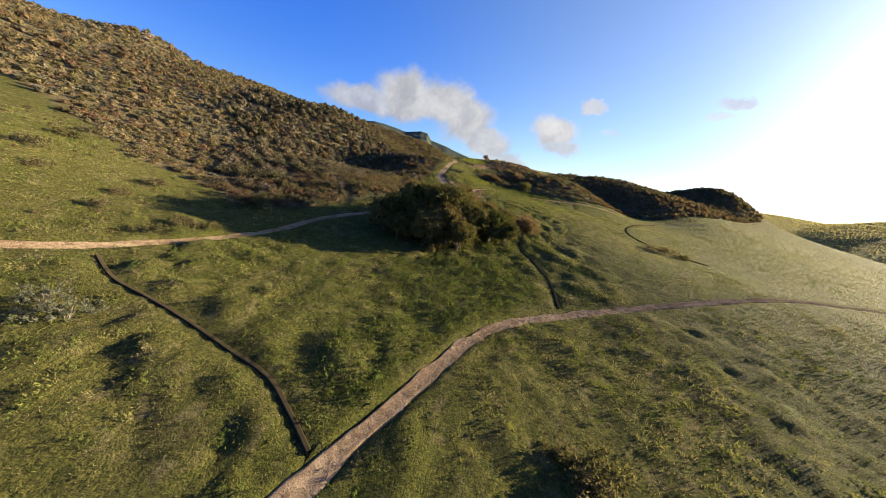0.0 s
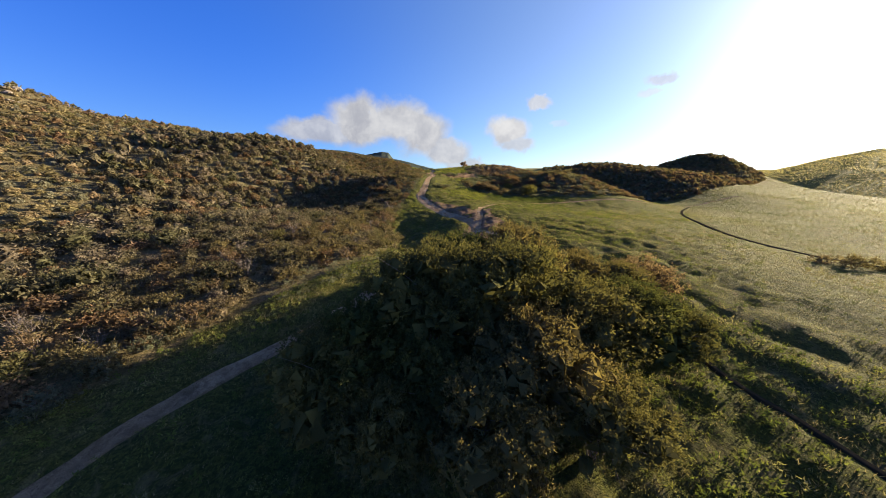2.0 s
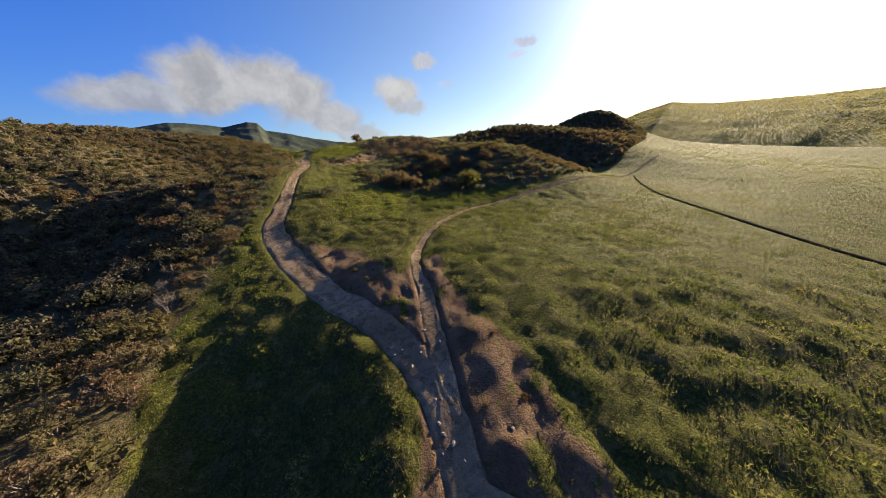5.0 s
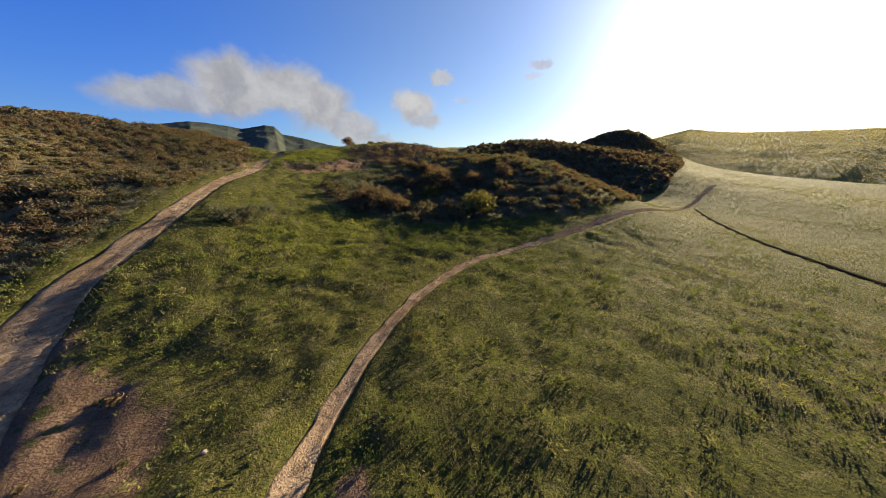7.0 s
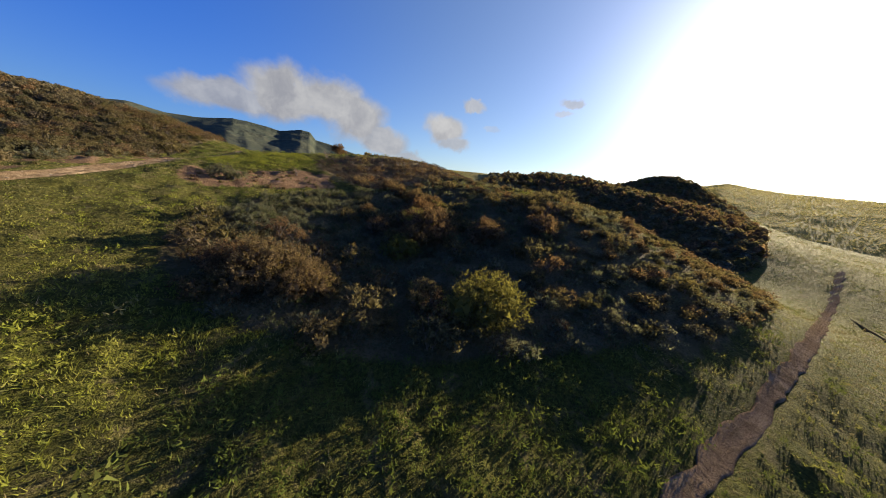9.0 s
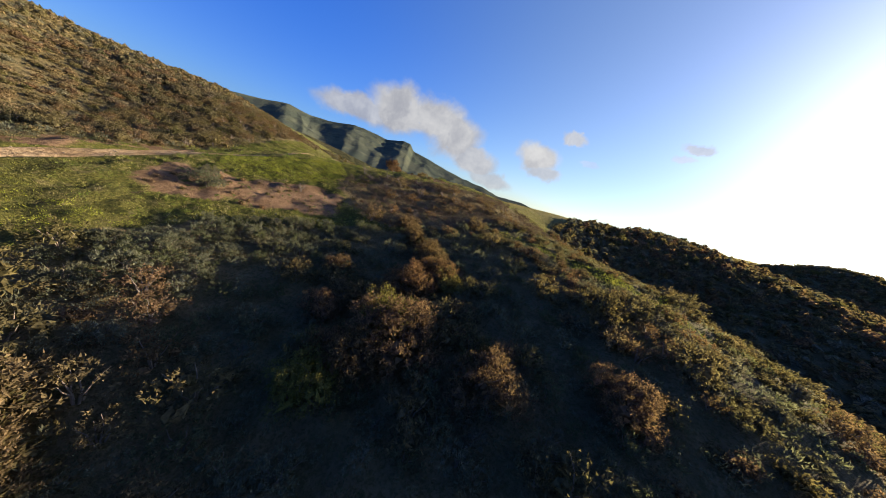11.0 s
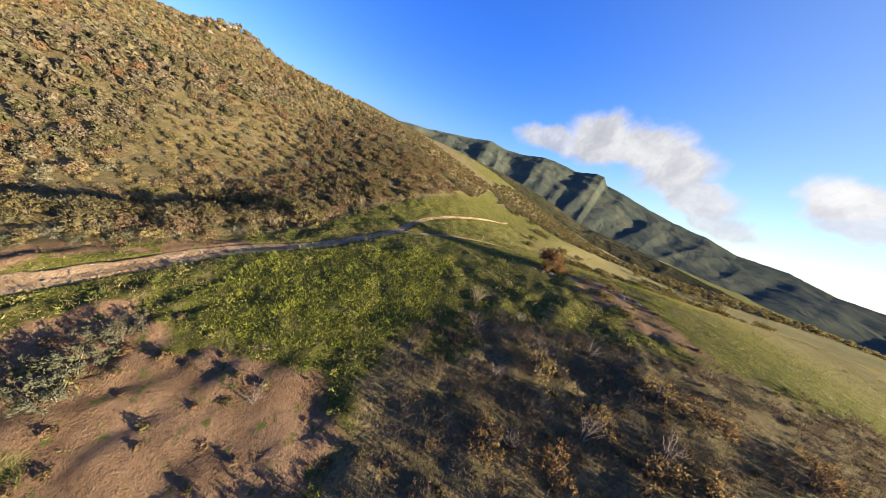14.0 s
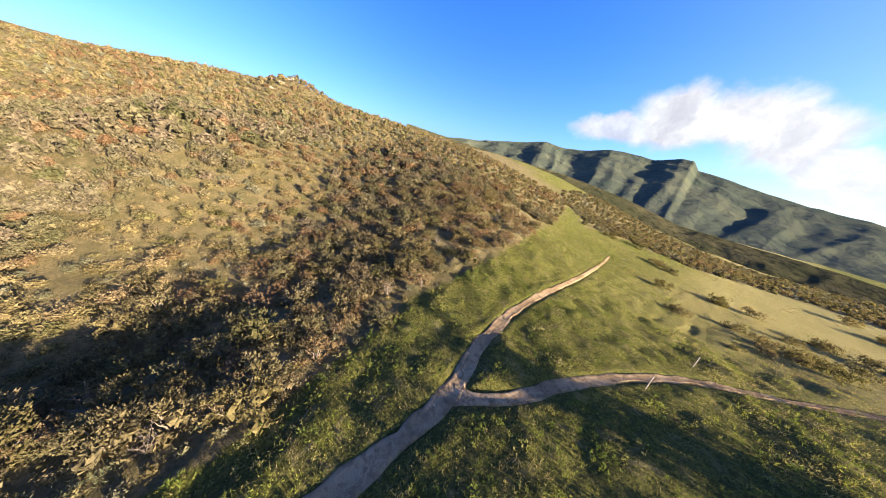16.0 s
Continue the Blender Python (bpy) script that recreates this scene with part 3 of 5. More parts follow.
STAND_LEAF = material("grey_brown_thicket_leaves", leaf_look([(0.100, 0.094, 0.058), (0.138, 0.116, 0.080), (0.088, 0.088, 0.048), (0.152, 0.122, 0.096), (0.118, 0.108, 0.076)], 0.4, mottle=2.5))
BURNT = material("scorched_twigs", leaf_look([(0.085, 0.062, 0.052), (0.115, 0.085, 0.072), (0.070, 0.056, 0.046)], 0.2))
RUST = material("rusty_dry_leaves", leaf_look([(0.164, 0.102, 0.064), (0.138, 0.102, 0.060), (0.170, 0.114, 0.078), (0.144, 0.116, 0.070)], 0.45, mottle=3.5))
DARK_LEAF = material("dark_glossy_leaves", leaf_look([(0.066, 0.074, 0.026), (0.108, 0.100, 0.039), (0.148, 0.118, 0.050)], 0.32))
LIME = material("yellow_green_leaves", leaf_look([(0.140, 0.132, 0.040), (0.172, 0.150, 0.056)], 0.4))
BARK = material("grey_brown_bark", bark_look((0.10, 0.075, 0.055), (0.19, 0.155, 0.125)))
TWIG = material("bleached_dead_twigs", bark_look((0.10, 0.075, 0.06), (0.21, 0.17, 0.145)))
ROCK = material("pale_sandstone", rock_look)
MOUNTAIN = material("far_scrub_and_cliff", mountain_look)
POST_WOOD = material("weathered_post_wood", bark_look((0.24, 0.21, 0.17), (0.36, 0.32, 0.27)))

# ------------------------------------------------------------------ ground and trails
ground = build_ground(GROUND)


def tint_ground():
    me = ground.data
    co = np.empty(len(me.vertices) * 3)
    me.vertices.foreach_get("co", co)
    x, y = co[0::3], co[1::3]
    brush, soil = zones(x, y)
    for name, mask in (("brush", brush), ("soil", soil), ("straw", smooth(y, 152, 178) * smooth(x, -8, 8) * (1 - smooth(x, 60, 110))), ("thatch", 1 - smooth(strip_gap(x, y), 22, 50))):
        me.attributes.new(name, "FLOAT", "POINT").data.foreach_set("value", mask.astype(np.float32))


tint_ground()


def build_trail(key, label):
    line = TRAIL_LINES[key]
    d = np.gradient(line[:, :2], axis=0)
    d /= np.linalg.norm(d, axis=1)[:, None] + 1e-9
    side = np.stack([d[:, 1], -d[:, 0]], 1)
    cols, verts = 13, []
    n = len(line)
    rut = 0.13 * fractal(line[:, 0], line[:, 1], 7.0, 2, 41)
    for k in range(cols):
        s = k / (cols - 1) - 0.5
        wob = fractal(line[:, 0] + 9 * np.sign(s), line[:, 1], 1.1, 4, 5) * 0.46 * abs(s) * 2 * smooth(line[:, 2], 0.2, 0.8)
        p = line[:, :2] + side * ((line[:, 2] * 1.12 + 0.16 * smooth(line[:, 2], 0.3, 0.7)) * s + np.sign(s) * wob)[:, None]
        groove = np.exp(-((s - rut) / 0.07) ** 2) * 0.03 * smooth(line[:, 2], 0.9, 1.6)
        z = landform(p[:, 0], p[:, 1]) - 0.09 + 0.06 * (2 * s) ** 2 + 0.035 * fractal(p[:, 0], p[:, 1], 0.9, 4, 4) - groove - 0.14 * (abs(s) > 0.45) - 0.03 * (abs(s) > 0.38) + (0.08 if key == "far_meadow" else 0.0) + (0.10 - 0.06 * (2 * s) ** 2) * (1 - smooth(line[:, 2], 0.3, 0.7))
        verts.append(np.stack([p[:, 0], p[:, 1], z], 1))
    v = np.stack(verts, 1).reshape(-1, 3)
    i = (np.arange(n - 1)[:, None] * cols + np.arange(cols - 1)).ravel()
    faces = np.stack([i, i + 1, i + cols + 1, i + cols], 1)
    return tagged(new("dirt_trail", mesh_from("dirt_trail", v, faces, SHADED_RUT if key in ("grass_rut", "shrub_rut", "far_meadow") else DIRT)), label, "trail", kind="structure")


for key, label in (("meadow", "narrow bare dirt trail across the green meadow"), ("hill_foot", "wide rutted dirt track along the foot of the hill"),
                   ("spur_side", "narrow dirt trail through green grass below the spur"), ("bush_side", "thin worn footpath beside the tall shrubs"),
                   ("saddle_branch", "narrow dirt trail branching off at the saddle"), ("grass_rut", "thin rut trodden through the grass, its shade painted dark"), ("shrub_rut", "thin rut below the tall shrubs, its shade painted dark"), ("far_meadow", "faint footpath over the far meadow")):
    build_trail(key, label)


def build_range(name, label, az, el, foot, crest_far, seed, look_of, power, rough, cliff=None, steps=(760, 72)):
    """A long scrub-covered range beyond the near ground: azimuths and elevations of its skyline."""
    a = np.linspace(az[0], az[-1], steps[0])
    top = np.interp(-a, -np.array(az), el)
    top = top + 0.10 * fractal(a, a * 0, 2.2, 4, seed + 5) * min(rough / 60, 1)
    rows, verts = steps[1], []
    for k in range(rows):
        s = k / (rows - 1)
        r = foot + (crest_far - foot) * s
        ax, ay = 10 - r * np.sin(np.radians(a)), 100 + r * np.cos(np.radians(a))
        crest = 22 + crest_far * np.tan(np.radians(top))
        size = crest_far / 1500
        bend = 1.8 * fractal(ax, ay, 300.0 * size, 2, seed + 3)
        spur = 1 - 2 * np.abs(fractal(a + bend + 2.5 * s, a * 0 + s * 4.0, 6.5, 3, seed))
        cut = 1 - 2 * np.abs(fractal(ax, ay, 150.0 * size, 5, seed + 1))
        gully = rough * size * (0.5 * s * (1 - s) * 4 * (spur - 0.4) + 0.8 * s * (1 - 0.8 * s) * cut)
        z = -40 + (crest + 40) * s ** power + gully * (s < 1)
        if cliff:
            step = np.exp(-((a - cliff[0]) / cliff[1]) ** 2)
            z = z + cliff[2] * (smooth(s, 0.93, 0.97) - s ** 6) * step
        verts.append(np.stack([ax, ay, z], 1))
    back = crest_far * 1.3
    verts.append(np.stack([10 - back * np.sin(np.radians(a)), 100 + back * np.cos(np.radians(a)), a * 0 - 60], 1))
    v = np.stack(verts, 0).reshape(-1, 3)
    n = len(a)
    i = (np.arange(rows)[:, None] * n + np.arange(n - 1)).ravel()
    faces = np.stack([i, i + n, i + n + 1, i + 1], 1)
    return tagged(new(name, mesh_from(name, v, faces[:, ::-1], look_of)), label, "mountain", kind="structure")


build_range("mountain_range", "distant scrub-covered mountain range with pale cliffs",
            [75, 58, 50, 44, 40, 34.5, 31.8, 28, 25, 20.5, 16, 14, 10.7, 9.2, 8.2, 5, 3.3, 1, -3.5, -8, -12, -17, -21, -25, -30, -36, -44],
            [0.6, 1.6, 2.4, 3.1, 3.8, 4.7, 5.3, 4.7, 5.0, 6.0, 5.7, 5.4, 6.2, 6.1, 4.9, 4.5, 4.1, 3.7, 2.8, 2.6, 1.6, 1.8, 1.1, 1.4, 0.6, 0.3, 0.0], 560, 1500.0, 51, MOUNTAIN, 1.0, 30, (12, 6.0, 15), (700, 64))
sunward = build_range("sunward_hills", "hazy grass hills below the low sun",
                      [-44, -48, -52, -55, -58, -60, -61.5, -63, -65.5, -68, -71, -75, -79, -83, -95, -110, -130, -160],
                      [1.6, 3.0, 3.4, 3.5, 3.4, 4.0, 4.6, 5.0, 5.6, 5.1, 4.7, 4.5, 4.3, 4.2, 4.0, 3.0, 2.5, 2.0], 260, 900.0, 61, GROUND, 0.8, 9, None, (360, 40))
build_range("brush_ridge", "dark brush-covered ridge beyond the saddle", [56.2, 36.0, 25.3, 15.7, 7.3, 1.1, -3.9, -7.9, -10.0, -17.3, -26.6],
            [3.95, 1.97, 1.25, -0.19, -2.17, -2.35, -2.44, -2.44, -2.62, -2.89, -3.71], 210, 400.0, 71, RIDGE_BRUSH, 0.8, 34, None, (420, 44))

# ------------------------------------------------------------------ plants: shapes
rng = np.random.default_rng(7)


def unit(v):
    return v / (np.linalg.norm(v, axis=-1, keepdims=True) + 1e-9)


def leaf_triangles(p, n, size, g, long=1.6):
    """One triangular leaf at each place p, roughly facing n."""
    m = len(p)
    f = unit(n + g.normal(0, 0.55, (m, 3)))
    u = unit(np.cross(f, g.normal(0, 1, (m, 3))))
    w = np.cross(f, u)
    size = np.asarray(size).reshape(-1, 1) * g.uniform(0.7, 1.35, (m, 1))
    return np.stack([p + u * size * 0.5, p - u * size * 0.5, p + w * size * long + f * size * 0.3], 1).reshape(-1, 3)


def triangles_mesh(name, v, mat, tone=None):
    """A mesh of loose triangles, three rows of v each."""
    me = bpy.data.meshes.new(name)
    n = len(v)
    me.vertices.add(n)
    me.vertices.foreach_set("co", np.ascontiguousarray(v, np.float32).ravel())
    me.loops.add(n)
    me.loops.foreach_set("vertex_index", np.arange(n, dtype=np.int32))
    me.polygons.add(n // 3)
    me.polygons.foreach_set("loop_start", np.arange(0, n, 3, dtype=np.int32))
    me.update(calc_edges=True)
    me.materials.append(mat)
    if tone is not None:
        me.attributes.new("tone", "FLOAT", "POINT").data.foreach_set("value", np.ascontiguousarray(tone, np.float32))
    return me


def lobes_of(g, count, width, height, bulk=1.0):
    """Centres and radii of the rounded lobes that make up a bush."""
    out = []
    for n in range(count):
        a, r = n * 2.4 + g.uniform(0, 0.6), math.sqrt((n + 0.3) / count) * 0.5
        rad = g.uniform(0.26, 0.42) * min(width, height * 1.3) * bulk
        x, y = r * width * math.cos(a), r * width * math.sin(a)
        top = height * (1 - 0.75 * r * r) * (g.uniform(0.82, 1.05) if bulk == 1.0 else g.uniform(1.0 - 1.1 * r, 1.06))
        out.append((x, y, max(top - rad, rad * 0.4), rad))
    return np.array(out)


def bush_leaves(g, count, width, height, lobes, size, spiky=0.0, squash=0.9, per=16, long=1.7, puff=1.15, bulk=1.0):
    """Leaves in small clumps over the lobes, denser towards their tops, with gaps between the clumps."""
    L = lobes_of(g, lobes, width, height, bulk)
    m = max(count // per, 4)
    k = g.choice(len(L), m, p=L[:, 3] ** 2 / (L[:, 3] ** 2).sum())
    d = unit(g.normal(0, 1, (m, 3)) + (0, 0, 0.4))
    swell = 1 + 0.15 * np.sin(d[:, 0] * 7 + k) * np.sin(d[:, 1] * 6 + 2 * k)
    c = L[k, :3] + d * (L[k, 3] * swell * g.uniform(0.55, 1.06, m) ** 0.8)[:, None] * (1, 1, squash)
    i = np.repeat(np.arange(m), per)
    n = len(i)
    way = unit(g.normal(0, 0.75, (n, 3)) + d[i] * 0.8 + (0, 0, 0.35 + 0.8 * spiky))
    p = c[i] + g.normal(0, 1.0, (n, 3)) * size * (puff - 0.4 * spiky) + way * size * 0.4
    p[:, 2] = np.abs(p[:, 2])
    across = unit(np.cross(way, g.normal(0, 1, (n, 3)))) * size * 0.5 * (1 - 0.35 * spiky)
    reach = size * (long + 1.4 * spiky) * g.uniform(0.7, 1.3, (n, 1))
    return np.stack([p + across, p - across, p + way * reach], 1).reshape(-1, 3)


def sphere_triangles(detail, low=-0.4):
    """Corners of a small round body without its underside."""
    ico = bmesh.new()
    bmesh.ops.create_icosphere(ico, subdivisions=detail, radius=1)
    tri = np.array([[v.co[:] for v in f.verts] for f in ico.faces])
    ico.free()
    return tri[tri[:, :, 2].max(1) > low].reshape(-1, 3)


BODY, PLAIN_BODY = sphere_triangles(2, -0.2), sphere_triangles(1)


def core_triangles(g, width, height, lobes, shrink=0.72, bulk=1.0):
    """The dense inside of a bush: one lumpy body to each lobe."""
    out, shag = [], np.random.default_rng(lobes)
    for n, (x, y, z, r) in enumerate(lobes_of(g, lobes, width, height, bulk)):
        lump = 1 + 0.16 * np.sin(5 * PLAIN_BODY[:, :1] + n) * np.sin(6 * PLAIN_BODY[:, 1:2] + 2 * n) + 0.1 * np.sin(9 * PLAIN_BODY[:, 2:] + n)
        q = PLAIN_BODY * r * shrink * lump + (x, y, z)
        out.append(q + shag.normal(0, 0.2 * r, q.shape) * shrink)
    q = np.concatenate(out)
    q[:, 2] = np.abs(q[:, 2])
    return q


def tube(points, radii, sides=5):
    """Vertices and faces of a tapering limb through the points."""
    verts, faces = [], []
    p = [Vector(q) for q in points]
    for n, (q, r) in enumerate(zip(p, radii)):
        d = (p[min(n + 1, len(p) - 1)] - p[max(n - 1, 0)]).normalized()
        u = d.orthogonal().normalized()
        w = d.cross(u)
        verts += [tuple(q + (u * math.cos(6.2832 * s / sides) + w * math.sin(6.2832 * s / sides)) * r) for s in range(sides)]
    for n in range(len(p) - 1):
        for s in range(sides):
            a, b = n * sides + s, n * sides + (s + 1) % sides
            faces.append((a, b, b + sides, a + sides))
    return verts, faces


def limbs_mesh(name, g, count, height, spread, thick, mat, forks=0, sides=4):
    """Stems that rise and spread from the base, with forked twigs."""
    verts, faces = [], []

    def add(points, radii):
        v, f = tube(points, radii, sides)
        faces.extend(tuple(i + len(verts) for i in q) for q in f)
        verts.extend(v)

    for n in range(count):
        a = n * 6.2832 / count + g.uniform(-0.5, 0.5)
        out = g.uniform(0.35, 1.0) * spread
        h = height * g.uniform(0.65, 1.0)
        pts = [(0.05 * math.cos(a), 0.05 * math.sin(a), -0.15)]
        for s in (0.3, 0.6, 1.0):
            pts.append((out * s * math.cos(a) + g.normal(0, 0.05 * spread), out * s * math.sin(a) + g.normal(0, 0.05 * spread), h * s ** 0.8))
        add(pts, [thick, thick * 0.75, thick * 0.5, thick * 0.15])
        for k in range(forks):
            base = Vector(pts[1 + k % 2]).lerp(Vector(pts[2 + k % 2]), g.uniform(0.1, 0.9))
            way = Vector((g.normal(0, 1), g.normal(0, 1), g.uniform(0.2, 1.2))).normalized() * height * g.uniform(0.25, 0.5)
            mid = base + way * 0.5 + Vector((g.normal(0, 0.06), g.normal(0, 0.06), 0)) * height
            add([tuple(base), tuple(mid), tuple(base + way)], [thick * 0.4, thick * 0.28, thick * 0.08])
    return mesh_from(name, verts, faces, mat)


def part(name, me, parent, label=""):
    ob = new(name, me)
    ob.parent = parent
    return tagged(ob, label) if label else ob


def shrub(name, label, category, group, seed, width, height, lobes, leaves, size, mat, stems=5, spiky=0.0, stem_mat=None, shrink=0.0):
    """A bush as one thing: its leaves and its stems."""
    g = np.random.default_rng(seed)
    base = tagged(new(name), label, category, group)
    v = bush_leaves(np.random.default_rng(seed), leaves, width, height, lobes, size, spiky)
    if shrink:
        v = np.concatenate([v, core_triangles(np.random.default_rng(seed), width, height, lobes, shrink)])
    part("foliage", triangles_mesh("foliage", v, mat), base)
    part("branchwork", limbs_mesh("branchwork", g, stems - 1, height * 0.8, width * 0.4, 0.02 + 0.012 * height, stem_mat or BARK, 0, 3), base)
    return base


def bare_shrub(label, group, seed, width, height, stems, forks):
    g = np.random.default_rng(seed)
    base = tagged(new("dead_shrub"), label, "dead shrub", group)
    part("branchwork", limbs_mesh("branchwork", g, stems, height, width * 0.5, 0.016 + 0.006 * height, TWIG, forks, 3), base)
    return base


def stand(x, y, turn=0.0, size=1.0, sink=0.05):
    """A pose on the ground with a size."""
    z = float(ground_z([x], [y])[0]) - sink
    return Matrix.LocRotScale((x, y, z), Euler((0, 0, turn)), (size, size, size))


def placed(thing, spots):
    """Puts the thing at the first spot and copies of it at the others."""
    for n, (x, y, turn, size) in enumerate(spots):
        m = stand(x, y, turn, size)
        if n == 0:
            thing.matrix_basis = m
        else:
            copy_thing(thing, m).scale = (size, size, size)
    return thing


def scattered(outline, gap, g, keep=None):
    """Uneven spots inside an outline, about gap metres apart."""
    xs, ys = [p[0] for p in outline], [p[1] for p in outline]
    gx, gy = np.meshgrid(np.arange(min(xs), max(xs), gap), np.arange(min(ys), max(ys), gap))
    x = gx.ravel() + g.uniform(-0.46, 0.46, gx.size) * gap
    y = gy.ravel() + g.uniform(-0.46, 0.46, gx.size) * gap
    ok = inside(x, y, outline) & (trail_gap(x, y) > 0.9) & ~inside(x, y, GREEN_RIM)
    if keep is not None:
        ok &= keep(x, y)
    return x[ok], y[ok]


def spots_of(x, y, g, low=0.75, high=1.3):
    return [(float(a), float(b), float(g.uniform(0, 6.28)), float(g.uniform(low, high))) for a, b in zip(x, y)]


def share(spots, things, g):
    """Deals the spots out among several shapes of the same plant."""
    order = g.permutation(len(spots))
    for n, thing in enumerate(things):
        mine = [spots[i] for i in order[n::len(things)]]
        if mine:
            placed(thing, mine)


def joined_plants(name, label, category, templates, x, y, size, mat, tone):
    """Many plants as one uncountable mass: templates of triangles, turned, sized and set on the ground."""
    z = ground_z(x, y) - 0.06
    turn = rng.uniform(0, 6.2832, len(x))
    which = rng.integers(0, len(templates), len(x))
    out, tones = [], []
    for k, t in enumerate(templates):
        i = np.where(which == k)[0]
        if not len(i):
            continue
        c, s = np.cos(turn[i])[:, None], np.sin(turn[i])[:, None]
        q = size[i][:, None]
        out.append(np.stack([(t[:, 0] * c - t[:, 1] * s) * q + x[i][:, None], (t[:, 0] * s + t[:, 1] * c) * q + y[i][:, None], t[:, 2] * q + z[i][:, None]], -1).reshape(-1, 3))
        tones.append(np.repeat(tone[i], len(t)))
    return tagged(new(name, triangles_mesh(name, np.concatenate(out), mat, np.concatenate(tones))), label, category, kind="stuff")

# ------------------------------------------------------------------ grass of the meadows
def grass_spots(lo, hi, gap, seed):
    """Places for tufts between two distances from the middle strip of the valley."""
    g = np.random.default_rng(seed)
    xs, ys = np.meshgrid(np.arange(-80, 190, gap), np.arange(-40, 230, gap))
    x = xs.ravel() + g.uniform(-0.5, 0.5, xs.size) * gap
    y = ys.ravel() + g.uniform(-0.5, 0.5, xs.size) * gap
    d = strip_gap(x, y)
    ok = (d >= lo) & (d < hi)
    x, y = x[ok], y[ok]
    brush, soil = zones(x, y)
    edge = trail_gap(x, y)
    ok = ~brush & ~(soil & (g.uniform(0, 1, len(x)) > 0.14)) & ((edge > 0.06) | (edge > -0.28) & (g.uniform(0, 1, len(x)) < 0.4))
    return x[ok], y[ok]


def blades(x, y, count, height, width, seed, lean=0.35, spread=0.2):
    """Tufts of pointed blades; returns triangles and the tuft number of each corner."""
    g = np.random.default_rng(seed)
    n = len(x)
    z = ground_z(x, y) - 0.04
    m = n * count
    i = np.repeat(np.arange(n), count)
    a = g.uniform(0, 6.2832, m)
    r = g.uniform(0, 1, m) ** 0.7 * spread
    bx, by = x[i] + r * np.cos(a), y[i] + r * np.sin(a)
    h = height[i] * g.uniform(0.55, 1.15, m)
    l = g.normal(0, lean, (m, 2)) * h[:, None]
    t = g.uniform(0, 3.1416, m)
    w = width[i] * g.uniform(0.6, 1.3, m)
    p0 = np.stack([bx + w * np.cos(t), by + w * np.sin(t), z[i]], 1)
    p1 = np.stack([bx - w * np.cos(t), by - w * np.sin(t), z[i]], 1)
    p2 = np.stack([bx + l[:, 0], by + l[:, 1], z[i] + h], 1)
    return np.stack([p0, p1, p2], 1).reshape(-1, 3), np.repeat(i, 3)


def lushness(x, y):
    return smooth(fractal(x, y, 6.0, 3, 61), -0.25, 0.45)


def build_grass():
    verts, tones, weed_v, weed_t, dry_v, dry_t, new_v, new_t = [], [], [], [], [], [], [], []
    for lo, hi, gap, count, wide in ((0, 12, 0.29, 7, 0.018), (12, 26, 0.36, 6, 0.026), (26, 46, 0.50, 6, 0.040), (46, 90, 0.85, 6, 0.066), (90, 190, 1.8, 6, 0.17)):
        x, y = grass_spots(lo, hi, gap, 100 + lo)
        lush = lushness(x, y)
        patch = inside(x, y, GREEN_PATCH)
        lush = np.maximum(lush, patch * 1.0)
        mound = smooth(fractal(x, y, 1.5, 3, 66), -0.2, 0.5)
        bed, fresh = within(x, y, WEED_BEDS), within(x, y, FRESH_BEDS)
        lush = np.maximum(lush, bed * 0.9)
        h = (0.10 + 0.07 * lush + 0.10 * lush * mound) * (1 - 0.1 * (lo > 40))
        edge = trail_gap(x, y)
        h = h * (0.7 + 0.3 * smooth(edge, 0.1, 0.6))
        g = np.random.default_rng(lo)
        dry = (g.uniform(0, 1, len(x)) < 0.24 + 0.30 * (1 - smooth(edge, 0.2, 1.0)) + 0.45 * smooth(fractal(x, y, 6.0, 3, 71), 0.1, 0.5) + 0.6 * smooth(y, 150, 180) * smooth(x, -6, 12))
        dry &= ~patch & ~bed & ~(fresh & (g.uniform(0, 1, len(x)) < 0.8))
        weed = (bed & (g.uniform(0, 1, len(x)) < 0.85)) | ~dry & ~patch & ~fresh & (fractal(x, y, 3.2, 3, 75) > 0.08) & (g.uniform(0, 1, len(x)) < 0.75)
        tuft = g.uniform(0, 1, len(x))
        young = ~dry & ~weed & (patch | fresh)
        for mask, vs, ts, hk, wk, lean in ((young, new_v, new_t, 1.1, 1.1, 0.5), (~dry & ~weed & ~young, verts, tones, 1.0, 1.0, 0.5), (weed, weed_v, weed_t, 0.9, 1.4, 0.7), (dry, dry_v, dry_t, 1.2, 0.7, 0.45)):
            if mask.any():
                v, i = blades(x[mask], y[mask], count, h[mask] * hk, np.full(mask.sum(), wide * wk), 200 + lo, lean, gap * 0.7)
                vs.append(v)
                ts.append(tuft[mask][i])
    for name, label, mat, vs, ts in (("meadow_grass", "tall fresh green spring grass on the hillside", GRASS, verts, tones), ("fresh_grass", "bright lime-green fresh grass in thick patches", FRESH, new_v, new_t), ("lush_weeds", "dark green leafy weeds in mounds among the grass", WEEDS, weed_v, weed_t),
                                     ("dry_grass", "straw-coloured dry grass along the trail edges", DRY_GRASS, dry_v, dry_t)):
        tagged(new(name, triangles_mesh(name, np.concatenate(vs), mat, np.concatenate(ts))), label, "grass", kind="stuff")


build_grass()


